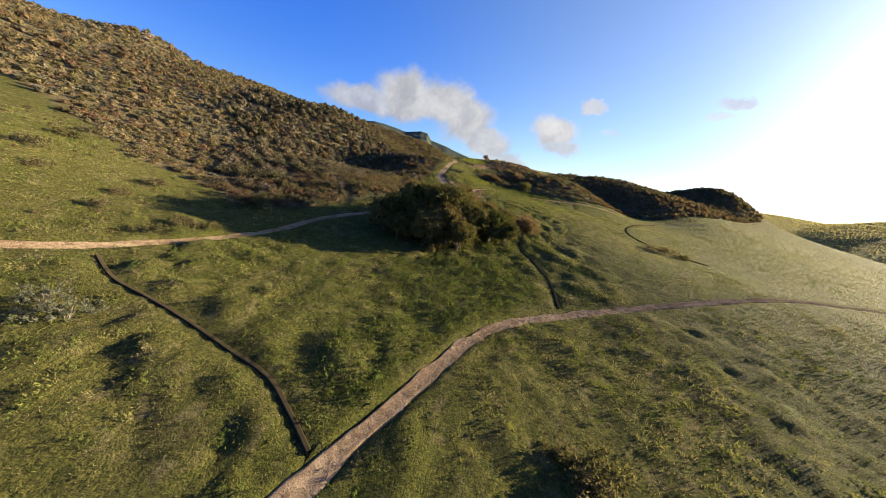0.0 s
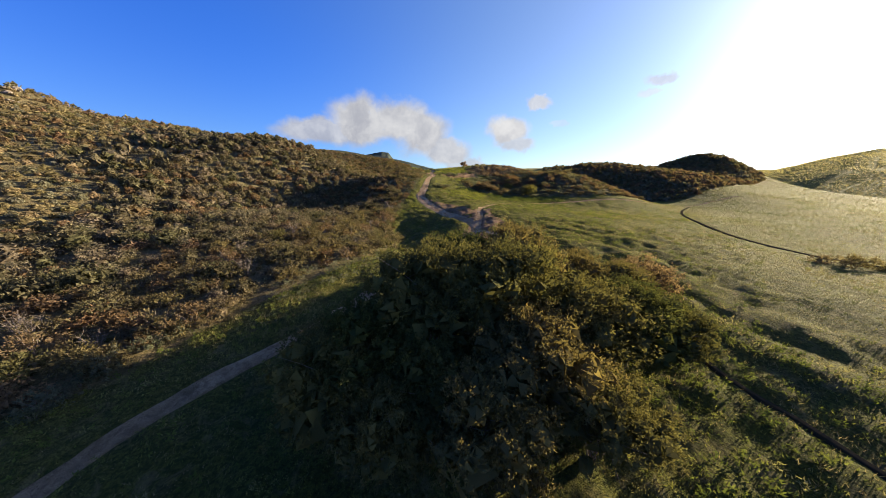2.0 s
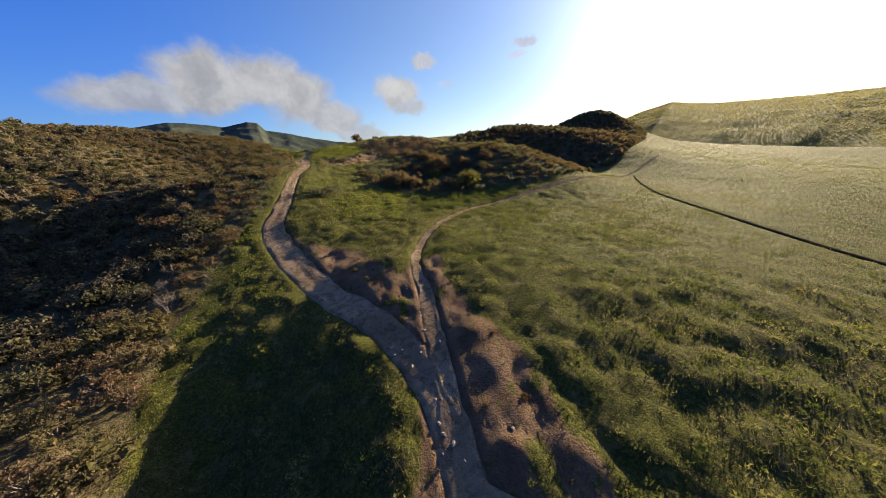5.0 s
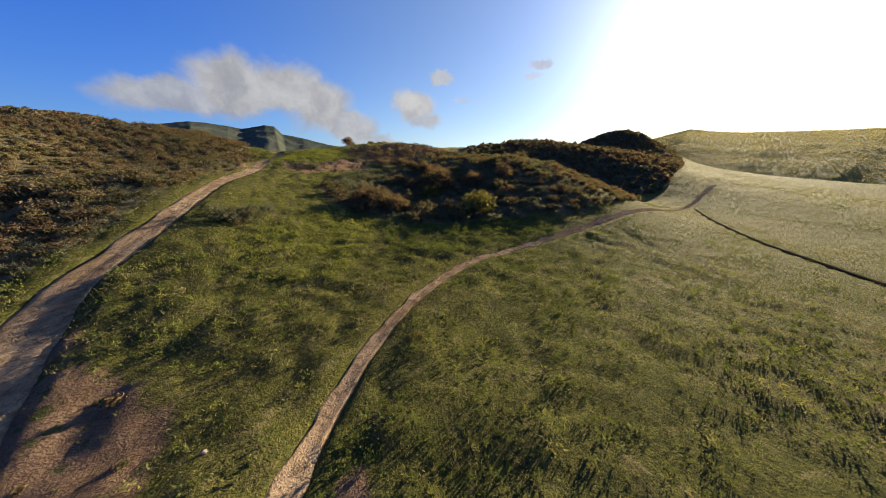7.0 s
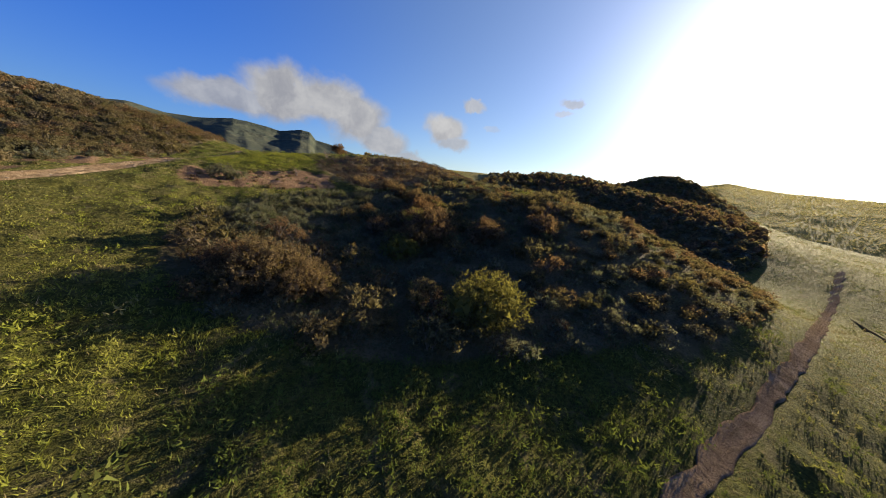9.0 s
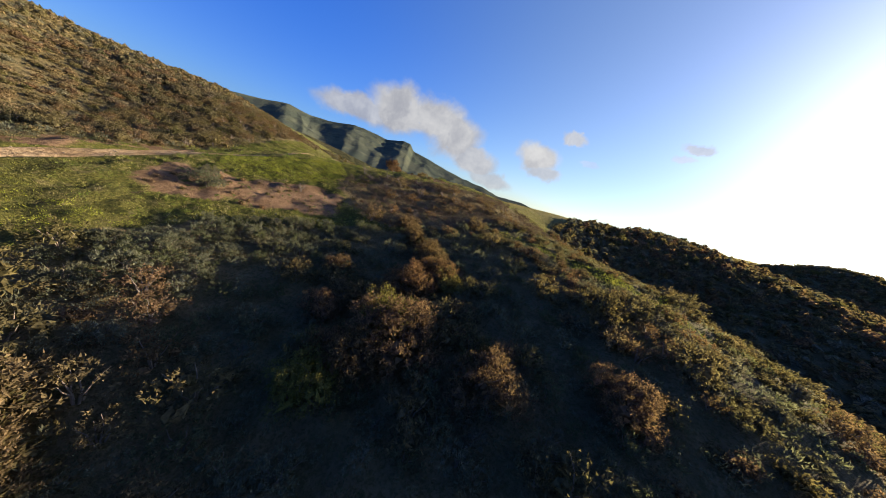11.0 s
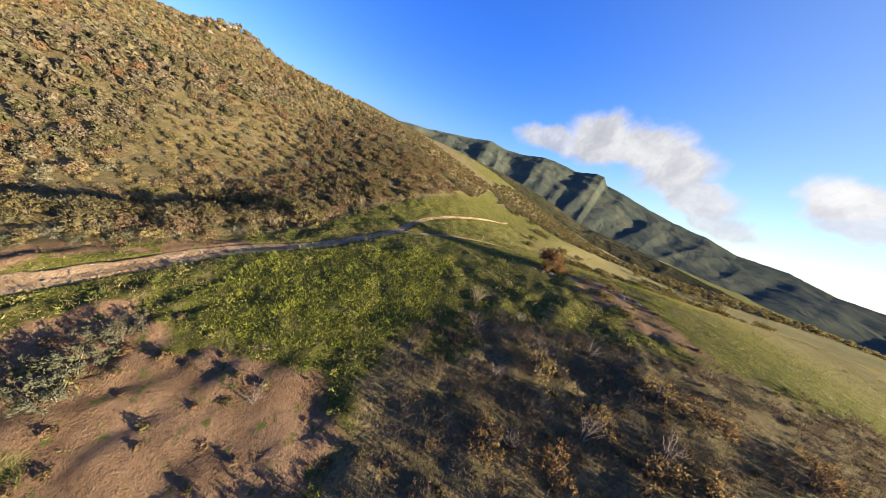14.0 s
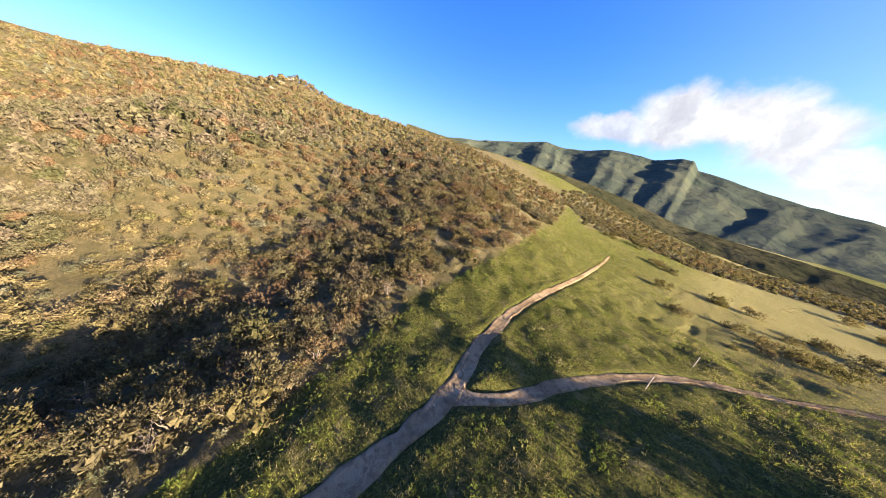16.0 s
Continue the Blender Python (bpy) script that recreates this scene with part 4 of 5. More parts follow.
def build_hill_grass():
    """Long grass in big tufts over the hills below the sun."""
    g = np.random.default_rng(91)
    co = np.empty(len(sunward.data.vertices) * 3)
    sunward.data.vertices.foreach_get("co", co)
    grid = co.reshape(-1, 360, 3)[:40]
    n = 60000
    u, v = 38.9 * g.uniform(0, 1, n) ** 0.8, g.uniform(0, 230, n)
    i, j = u.astype(int), v.astype(int)
    fu, fv = (u - i)[:, None], (v - j)[:, None]
    p = (grid[i, j] * (1 - fv) + grid[i, j + 1] * fv) * (1 - fu) + (grid[i + 1, j] * (1 - fv) + grid[i + 1, j + 1] * fv) * fu
    way = unit(np.stack([g.normal(0, 0.4, n), g.normal(0, 0.4, n), np.ones(n)], 1))
    size = (0.5 + 0.9 * u / 40)[:, None] * g.uniform(0.7, 1.3, (n, 1))
    across = unit(np.cross(way, g.normal(0, 1, (n, 3)))) * size * 0.7
    tri = np.stack([p + across, p - across, p + way * size], 1).reshape(-1, 3)
    tagged(new("hill_grass", triangles_mesh("hill_grass", tri, HAZED_GRASS, np.repeat(g.uniform(0, 1, n), 3))), "long grass over the hills below the sun, paled to show haze", "grass", kind="stuff")


build_hill_grass()


def build_mounds():
    """Leafy weed mounds that make the meadow lumpy, in drifts."""
    g = np.random.default_rng(61)
    xs, ys = np.meshgrid(np.arange(-42, 62, 0.7), np.arange(-10, 165, 0.7))
    x, y = xs.ravel() + g.uniform(-0.35, 0.35, xs.size), ys.ravel() + g.uniform(-0.35, 0.35, xs.size)
    brush, soil = zones(x, y)
    drift = fractal(x, y, 6.0, 3, 61) + 0.5 * fractal(x, y, 18.0, 2, 63)
    ok = ~brush & ~soil & (trail_gap(x, y) > 0.45) & (strip_gap(x, y) < 34) & (g.uniform(0, 1, len(x)) < np.maximum((0.3 + 0.55 * smooth(drift, -0.3, 0.4)) * (1 - 0.8 * smooth(strip_gap(x, y), 14, 30)), within(x, y, WEED_BEDS) * 0.9))
    x, y = x[ok], y[ok]
    bed = within(x, y, WEED_BEDS)
    shapes = []
    for n in range(5):
        q = np.random.default_rng(700 + n)
        shapes.append(bush_leaves(q, 52, 0.9, 0.40, 6, 0.058, 0.3, 0.9, 5))
    kind = g.uniform(0, 1, len(x)) + 0.5 * fractal(x, y, 9.0, 2, 68) - 0.6 * bed 
    young = within(x, y, FRESH_BEDS + [GREEN_PATCH]) & (g.uniform(0, 1, len(x)) < 0.8)
    size = g.uniform(0.45, 1.15, len(x)) * (0.85 + 0.3 * bed) * np.where(g.uniform(0, 1, len(x)) < 0.2, 1.5, 1.0)
    for name, label, mat, pick in (("weed_mounds", "lush dark green weed mounds in the meadow", WEEDS, (kind < 0.62) & ~young), ("fresh_mounds", "thick bright lime-green grass mounds", FRESH, young), ("grass_mounds", "thick yellow-green grass mounds in the meadow", GRASS, (kind >= 0.62) & ~young)):
        joined_plants(name, label, "grass", shapes, x[pick], y[pick], size[pick], mat, g.uniform(0, 1, pick.sum()))


build_mounds()

# ------------------------------------------------------------------ brush of the hillsides
def round_bush(seed, width, height, lobes, leaves, size, full=1.0):
    """A low rounded bush: lumpy dense bodies, full or shrunken, with loose leaves over them."""
    g = np.random.default_rng(seed)
    out, shell = [], []
    for n in range(lobes):
        a, r = n * 2.4 + g.uniform(0, 1), 0.0 if n == 0 else width * g.uniform(0.2, 0.34)
        rad, top = width * g.uniform(0.26, 0.38), height * g.uniform(0.65, 1.0)
        ball = PLAIN_BODY if leaves < 41 else BODY
        lump = 1 + 0.22 * np.sin(4 * ball[:, :1] + a) * np.sin(5 * ball[:, 1:2] + 2 * a) + 0.14 * np.sin(8 * ball[:, 2:] + a)
        mid = np.array((r * math.cos(a), r * math.sin(a), top * 0.38))
        q = ball * lump * (rad, rad, top * 0.62)
        out.append(q * full + mid + g.normal(0, 0.22 if leaves < 20 else 0.14, q.shape) * (rad, rad, top * 0.6))
        d = unit(g.normal(0, 1, (leaves // lobes, 3)) + (0, 0, 0.5))
        swell = 1 + 0.22 * np.sin(4 * d[:, :1] + a) * np.sin(5 * d[:, 1:2] + 2 * a)
        shell.append(np.concatenate([d * swell * (rad, rad, top * 0.62) * g.uniform(0.8, 1.12, (len(d), 1)) + mid, d], 1))
    body, shell = np.concatenate(out), np.concatenate(shell)
    tri = np.concatenate([body, leaf_triangles(shell[:, :3], shell[:, 3:], np.full(len(shell), size), g)])
    return np.maximum(tri, (-99, -99, -0.1))


def far_brush_templates(seed, lobes, leaves, size, tall=1.0, full=1.0):
    out = []
    for n in range(6):
        g = np.random.default_rng(seed + n)
        out.append(round_bush(seed + n, g.uniform(1.3, 2.0), g.uniform(0.55, 0.95) * tall, lobes, leaves, size, full))
    return out


NEAR_BRUSH = 27.0


def build_far_brush():
    g = np.random.default_rng(31)
    parts_x, parts_y, parts_s = [], [], []
    for outline, box in ((HILL_BRUSH, [(-300, 10), (0, 10), (0, 300), (-300, 300)]), (RAVINE_BRUSH, RAVINE_BRUSH), (SPUR_BRUSH, SPUR_BRUSH), (NORTH_BRUSH, NORTH_BRUSH)):
        for lo, hi, gap, s in ((NEAR_BRUSH, 48, 1.45, 1.0), (48, 85, 1.8, 1.2), (85, 140, 2.5, 1.6), (140, 300, 3.7, 2.2)):
            gap, s = (min(gap, 1.5), 1.7 if lo > 40 else 1.0) if outline is RAVINE_BRUSH else (gap, s)
            x, y = scattered(box, gap, g, lambda a, b: (strip_gap(a, b) >= lo) & (strip_gap(a, b) < hi) & (hill_brush(a, b) if outline is HILL_BRUSH else inside(a, b, outline)))
            ok = g.uniform(0, 1, len(x)) < 1.0 + 0.4 * fractal(x, y, 11.0, 3, 81)
            parts_x.append(x[ok])
            parts_y.append(y[ok])
            parts_s.append(np.full(ok.sum(), s) * g.uniform(0.55, 1.3, ok.sum()))
    parts_x.append(LEFT_OVER[0])
    parts_y.append(LEFT_OVER[1])
    parts_s.append(np.full(len(LEFT_OVER[0]), 0.9) * g.uniform(0.7, 1.2, len(LEFT_OVER[0])))
    x, y, s = np.concatenate(parts_x), np.concatenate(parts_y), np.concatenate(parts_s)
    stand_of = within(x, y, [NORTH_STAND, SOUTH_STAND], 4.0)
    open_slope = ~stand_of & hill_brush(x, y)
    s = s * np.where(stand_of, g.uniform(1.0, 1.5, len(x)), np.where(open_slope, 0.98, 1.0))
    kind = fractal(x, y, 16.0, 3, 85) + g.normal(0, 0.4, len(x))
    d = strip_gap(x, y)
    ravine = inside(x, y, RAVINE_BRUSH) & (d > 48)
    kind = np.where(inside(x, y, NORTH_BRUSH), 0.5 * kind + 0.25, kind)
    for name, label, mat, ok, tall in (("thicket", "tall dense grey-brown chaparral thicket on the hillside", STAND_LEAF, stand_of & (kind > -0.3), 1.35),
                                       ("slope_scrub", "low tan and olive scrub covering the sunny slope", SCRUB, open_slope & (kind > -0.2) & (kind < 0.6), 1.05),
                                       ("olive_brush", "dense olive and brown chaparral covering the hillside", OLIVE, ~stand_of & ~open_slope & (kind > -0.25) & (kind < 0.45) | open_slope & (kind <= -0.2) & (kind > -0.5), 1.0),
                                       ("grey_brush", "pale grey-green sage scrub on the hillside", GREY_LEAF, ~stand_of & (kind >= np.where(open_slope, 0.6, 0.45)), 1.0),
                                       ("rusty_brush", "rust-brown dry buckwheat scrub on the hillside", RUST, ~stand_of & (kind <= np.where(open_slope, -0.5, -0.25)) | stand_of & (kind <= -0.3), 1.0)):
        for reach, lobes, leaves, size, full in (((d < 32) & ~ravine, 3, 230, 0.088, 0.42), ((d >= 32) & (d < 48) & ~ravine, 2, 110, 0.10, 0.62), ((d >= 48) & (d < 85) & ~ravine, 1, 41, 0.125, 0.92), ((d >= 85) | ravine, 1, 19, 0.15, 1.0)):
            pick = ok & reach
            if pick.any():
                joined_plants(name, label, "brush", far_brush_templates(hash_seed(name), lobes, leaves, size, tall, full), x[pick], y[pick], s[pick], mat, g.uniform(0, 1, pick.sum()))


def build_low_scrub():
    """Knee-high dry scrub on the bare soil and dotted over the green slope below the hill."""
    g = np.random.default_rng(41)
    x, y = [], []
    for outline, gap in zip(BARE_SOIL + [BURNT_SLOPE], (1.8, 1.5, 1.9, 1.2, 1.6)):
        a, b = scattered(outline, gap, g)
        x.append(a), y.append(b)
    a, b = scattered([(-75, 8), (-24, 18), (-24, 30), (-40, 38), (-80, 56)], 1.8, g, lambda p, q: ~inside(p, q, HILL_BRUSH) & (fractal(p, q, 6.0, 2, 44) > -0.1))
    x.append(a), y.append(b)
    x, y = np.concatenate(x), np.concatenate(y)
    size = g.uniform(0.22, 0.55, len(x))
    kind = g.uniform(0, 1, len(x))
    for name, label, mat, ok in (("low_dry_scrub", "low brown dry scrub on bare soil", RUST, kind < 0.45), ("low_green_scrub", "low olive scrub dotted over soil and grass", OLIVE, kind >= 0.45)):
        joined_plants(name, label, "scrub", far_brush_templates(hash_seed(name), 1, 44, 0.10, 1.0, 0.6), x[ok], y[ok], size[ok], mat, g.uniform(0, 1, ok.sum()))


def hash_seed(name):
    return sum(ord(c) * (n + 3) for n, c in enumerate(name)) % 9000


sage_shapes = [shrub("sage_shrub", "low grey-green sagebrush with upright pale shoots", "shrub", "sagebrush on the slopes", 301 + n, 1.15 + 0.15 * n, 0.75 + 0.1 * n, 4, 620, 0.05, SAGE, 5, 0.5, shrink=0.3) for n in range(4)]
olive_shapes = [shrub("chaparral_shrub", "rounded olive-brown chaparral bush with dense small leaves", "shrub", "chaparral bushes beside the track", 321 + n, 1.6 + 0.2 * n, 1.2 + 0.12 * n, 5, 620, 0.075, OLIVE, 6, shrink=0.4) for n in range(4)]
rust_shapes = [shrub("dry_shrub", "rusty brown half-dry bush with sparse small leaves", "shrub", "rusty dry bushes", 341 + n, 1.3 + 0.2 * n, 1.0 + 0.15 * n, 4, 560, 0.06, RUST, 7, 0.0, TWIG, 0.3) for n in range(3)]
dead_shapes = [bare_shrub("leafless dead shrub of bleached tangled twigs", "dead shrubs on the slopes", 361 + n, 1.5, 1.1 + 0.2 * n, 8, 5) for n in range(3)]


LEFT_OVER = [np.zeros(0), np.zeros(0)]


def keep_nearest(x, y, most):
    """The spots nearest the middle strip; the others join the uncounted brush."""
    order = np.argsort(strip_gap(x, y))
    rest = order[most:]
    LEFT_OVER[0], LEFT_OVER[1] = np.r_[LEFT_OVER[0], x[rest]], np.r_[LEFT_OVER[1], y[rest]]
    return x[order[:most]], y[order[:most]]


def plant_near_brush():
    g = np.random.default_rng(51)
    x, y = scattered([(-60, 28), (0, 28), (0, 172), (-60, 172)], 1.75, g, lambda a, b: (strip_gap(a, b) < NEAR_BRUSH) & inside(a, b, HILL_BRUSH))
    kind = fractal(x, y, 9.0, 3, 91) + g.normal(0, 0.3, len(x))
    near_track = trail_gap(x, y) < 4.0
    sage = (near_track & (kind > -0.15)) | (kind > 0.55)
    rust = ~sage & (kind < -0.06)
    dead = ~sage & ~rust & (g.uniform(0, 1, len(x)) < 0.06)
    olive = ~sage & ~rust & ~dead
    sx, sy = scattered(SPUR_BRUSH, 1.45, g, lambda a, b: (strip_gap(a, b) < NEAR_BRUSH + 8) & ~inside(a, b, SAGE_DRIFT))
    rx, ry = scattered(SAGE_DRIFT, 1.05, g)
    skind = fractal(sx, sy, 7.0, 3, 95) + g.normal(0, 0.3, len(sx))
    s_sage = (skind > -0.3)
    s_rust = ~s_sage & (skind < -0.55)
    s_olive = ~s_sage & ~s_rust
    px, py = np.array([3.2, 4.4, 5.4, 2.6, 5.0, 2.4, 3.4, -1.8, -0.6, 0.6, 1.4, -0.4, -1.4, 0.4]), np.array([119.0, 119.8, 119.4, 120.4, 118.9, 121.6, 121.0, 97.5, 98.0, 98.6, 99.0, 96.4, 96.2, 97.0])
    px, py = np.r_[px, [-18.0, -16.8, -19.2, -18.6, -21.6, -22.0, -21.6, -21.8, -21.7, -21.6, -20.8, -20.7, -20.1, -19.8]], np.r_[py, [9.0, 9.6, 8.0, 10.0, 34.3, 34.7, 35.4, 36.0, 37.0, 37.6, 38.6, 38.7, 39.9, 41.0]]
    kx, ky = keep_nearest(np.r_[x[sage], sx[s_sage]], np.r_[y[sage], sy[s_sage]], 298 - len(px) - len(rx))
    share(spots_of(np.r_[kx, px, rx], np.r_[ky, py, ry], g, 0.65, 1.2), sage_shapes, g)
    kx, ky = keep_nearest(np.r_[x[olive], sx[s_olive]], np.r_[y[olive], sy[s_olive]], 290)
    share(spots_of(kx, ky, g, 0.7, 1.35), olive_shapes, g)
    kx, ky = keep_nearest(np.r_[x[rust], sx[s_rust]], np.r_[y[rust], sy[s_rust]], 205)
    bx, by = scattered(BURNT_BRUSH, 3.0, g, lambda a, b: fractal(a, b, 4.0, 2, 98) > -0.25)
    kx, ky = np.r_[kx, bx][:299], np.r_[ky, by][:299]
    share(spots_of(kx, ky, g, 0.7, 1.4), rust_shapes, g)
    dx = np.r_[x[dead], [14.9, 17.2, 19.5, 20.8, 13.2, 16.0, 22.4, 18.4, 11.6, 24.0, 21.5, 9.6]]
    dy = np.r_[y[dead], [138.4, 137.2, 139.8, 134.5, 135.6, 133.8, 131.0, 131.6, 137.6, 136.6, 127.0, 124.4]]
    share(spots_of(dx, dy, g, 0.7, 1.3), dead_shapes, g)


plant_near_brush()
build_far_brush()
build_low_scrub()


def build_understory():
    """Low plants that close the ground between the bushes of the hillside."""
    g = np.random.default_rng(57)
    box = [(-52, 26), (0, 26), (0, 172), (-52, 172)]
    x, y = scattered(box, 1.15, g, lambda a, b: (strip_gap(a, b) < NEAR_BRUSH + 3) & inside(a, b, HILL_BRUSH))
    size = g.uniform(0.35, 0.75, len(x))
    kind = fractal(x, y, 5.0, 3, 58) + g.normal(0, 0.3, len(x))
    for name, label, mat, ok in (("olive_understory", "low olive growth filling the gaps of the chaparral", OLIVE, kind < 0.1), ("grey_understory", "low grey-green growth between the bushes", GREY_LEAF, kind >= 0.1)):
        joined_plants(name, label, "scrub", far_brush_templates(hash_seed(name), 1, 40, 0.10, 1.0, 0.7), x[ok], y[ok], size[ok], mat, g.uniform(0, 1, ok.sum()))


build_understory()


def build_sage_carpet():
    """Small sage plants that cover the shaded side of the spur."""
    g = np.random.default_rng(59)
    x, y = scattered(SPUR_BRUSH, 0.85, g, lambda a, b: strip_gap(a, b) < 24)
    ok = g.uniform(0, 1, len(x)) < 0.8 + 0.6 * fractal(x, y, 5.0, 3, 60)
    x, y = x[ok], y[ok]
    for outline in SAGE_STRIPS:
        a, b = scattered(outline, 0.95, g)
        x, y = np.r_[x, a], np.r_[y, b]
    shapes = [bush_leaves(np.random.default_rng(720 + n), 90, 0.75, 0.5, 4, 0.05, 0.6, 0.9, 6) for n in range(5)]
    joined_plants("sage_carpet", "low grey-green sage on the spur and beside the track", "scrub", shapes, x, y, g.uniform(0.6, 1.3, len(x)), SAGE, g.uniform(0, 1, len(x)))


build_sage_carpet()


def build_burnt_twigs():
    """Low scorched brush of fine bare twigs on the slope north of the spur."""
    g = np.random.default_rng(62)
    x, y = scattered(BURNT_SLOPE, 0.8, g, lambda a, b: fractal(a, b, 4.0, 3, 34) > -0.25)
    shapes = [bush_leaves(np.random.default_rng(740 + n), 84, 0.9, 0.5, 4, 0.034, 1.0, 0.9, 6, 5.0) for n in range(5)]
    joined_plants("burnt_twigs", "low scorched brush of fine purple-brown twigs", "scrub", shapes, x, y, g.uniform(0.6, 1.5, len(x)), BURNT, g.uniform(0, 1, len(x)))


build_burnt_twigs()

# ------------------------------------------------------------------ the tall grove and single bushes
def tall_shrub(label, group, seed, width, height, lobes, leaves, size, mat, name="tall_shrub"):
    """A tree-like shrub: trunks, limbs and a lobed crown of many leaves."""
    g = np.random.default_rng(seed)
    base = tagged(new(name), label, "shrub", group)
    bulk = 0.5 if lobes > 20 else 0.8
    v = np.concatenate([bush_leaves(np.random.default_rng(seed), leaves, width, height, lobes, size, 0.0, 1.05, 14, 1.7, 1.2, bulk),
                        core_triangles(np.random.default_rng(seed), width, height, lobes, 0.5, bulk)])
    if lobes > 20:
        v = np.concatenate([v, core_triangles(np.random.default_rng(seed + 50), width * 0.7, height * 0.8, 7, 0.8)])
    part("crown", triangles_mesh("crown", v, mat), base)
    for n in range(3):
        a = n * 2.1 + seed
        pts = [(0.12 * math.cos(a), 0.12 * math.sin(a), -0.3), (0.3 * math.cos(a), 0.3 * math.sin(a), height * 0.22), (width * 0.16 * math.cos(a + 0.3), width * 0.16 * math.sin(a + 0.3), height * 0.5)]
        vv, ff = tube(pts, [0.13, 0.1, 0.06], 6)
        part("trunk", mesh_from("trunk", vv, ff, BARK), base)
    part("branchwork", limbs_mesh("branchwork", g, 7, height * 0.85, width * 0.42, 0.05, BARK, 3), base)
    return base


grove = [tall_shrub("tall dark laurel-like shrub in a dense grove", "tall shrubs of the grove", 401 + n, 5.2 + 0.5 * n, 5.9 + 0.5 * n, 62, 15000, 0.08, DARK_LEAF) for n in range(3)]
grove_spots = [(-9.6, 36.4, 0.3, 0.5), (-7.2, 34.6, 1.1, 0.82), (-4.2, 36.8, 2.0, 1.05), (-4.6, 33.0, 0.5, 0.72), (-0.6, 36.6, 2.6, 1.12), (0.2, 33.4, 3.4, 0.8), (3.0, 35.4, 4.2, 0.95), (6.2, 36.0, 5.0, 0.76), (8.4, 35.6, 0.9, 0.52),
               (-5.8, 39.2, 1.5, 0.68), (-2.4, 41.0, 2.4, 0.9), (1.6, 40.6, 3.2, 0.92), (5.4, 40.6, 4.0, 0.76), (8.2, 39.6, 4.6, 0.58), (-8.4, 33.6, 2.2, 0.68), (-6.2, 32.0, 3.3, 0.62), (-2.6, 31.4, 0.7, 0.7), (1.8, 31.6, 5.2, 0.6)]
for n in range(3):
    placed(grove[n], grove_spots[n::3])
grove_edge = [tall_shrub("bushy olive shrub at the edge of the tall grove", "edge shrubs of the grove", 411 + n, 3.4, 2.7 + 0.3 * n, 14, 5200, 0.075, OLIVE, "edge_shrub") for n in range(2)]
edge_spots = [(0.4, 46.8, 0.2, 0.85), (2.6, 46.2, 1.4, 0.85), (5.0, 45.0, 2.2, 0.95), (1.8, 48.5, 0.9, 0.62), (4.0, 47.6, 2.9, 0.7), (-1.2, 47.6, 3.7, 0.6), (-3.4, 44.6, 3.0, 0.9), (7.4, 43.2, 4.0, 0.8), (-1.6, 31.6, 5.0, 0.85)]
for n in range(2):
    placed(grove_edge[n], edge_spots[n::2])
rusty = tall_shrub("rust-brown shrub with dry leaves beside the grove", "rusty shrubs by the grove", 421, 3.2, 2.2, 8, 5600, 0.07, RUST, "rusty_shrub")
placed(rusty, [(12.2, 42.4, 0.4, 1.35), (13.2, 44.2, 2.0, 0.9), (9.0, 43.4, 3.0, 0.8)])

spur_brown = tall_shrub("large rusty-brown bush at the foot of the spur", "rusty bushes on the spur", 431, 3.6, 2.8, 9, 8000, 0.07, RUST, "rusty_bush")
placed(spur_brown, [(12.6, 102.2, 0.5, 1.0), (15.0, 101.4, 2.0, 0.72), (10.6, 103.0, 3.6, 0.7), (24.0, 108.9, 1.0, 1.05), (22.4, 107.6, 4.0, 0.75), (22.6, 121.8, 2.4, 0.62), (28.4, 106.8, 5.2, 0.85), (34.4, 106.6, 0.2, 0.7), (21.2, 107.6, 3.0, 0.6), (25.6, 115.6, 0.7, 0.7), (23.6, 113.8, 5.5, 0.85), (24.4, 119.0, 2.2, 0.7), (21.2, 124.2, 4.4, 0.6), (18.4, 114.8, 1.6, 0.45), (20.0, 112.0, 0.6, 0.5), (19.2, 110.6, 3.1, 0.55), (25.0, 117.6, 0.9, 0.6)])
lime = tall_shrub("rounded yellow-green bush with pale fresh leaves", "pale bushes on the spur", 441, 3.8, 3.2, 10, 10000, 0.07, LIME, "pale_bush")
placed(lime, [(24.8, 98.6, 0.5, 1.0), (20.8, 106.3, 2.5, 0.6), (23.2, 109.8, 4.0, 0.8), (26.4, 114.6, 1.0, 0.45), (23.4, 111.4, 5.0, 0.4)])
ridge_bush = tall_shrub("round reddish-brown bush alone on the ridge", "", 451, 3.0, 2.5, 9, 7000, 0.07, RUST, "ridge_bush")
placed(ridge_bush, [(12.6, 151.2, 0.3, 1.0)])
meadow_bushes = [shrub("meadow_shrub", "small dark bush standing alone in the grass", "shrub", "scattered meadow shrubs", 461 + n, 1.9, 1.0, 5, 900, 0.09, OLIVE, 5) for n in range(2)]
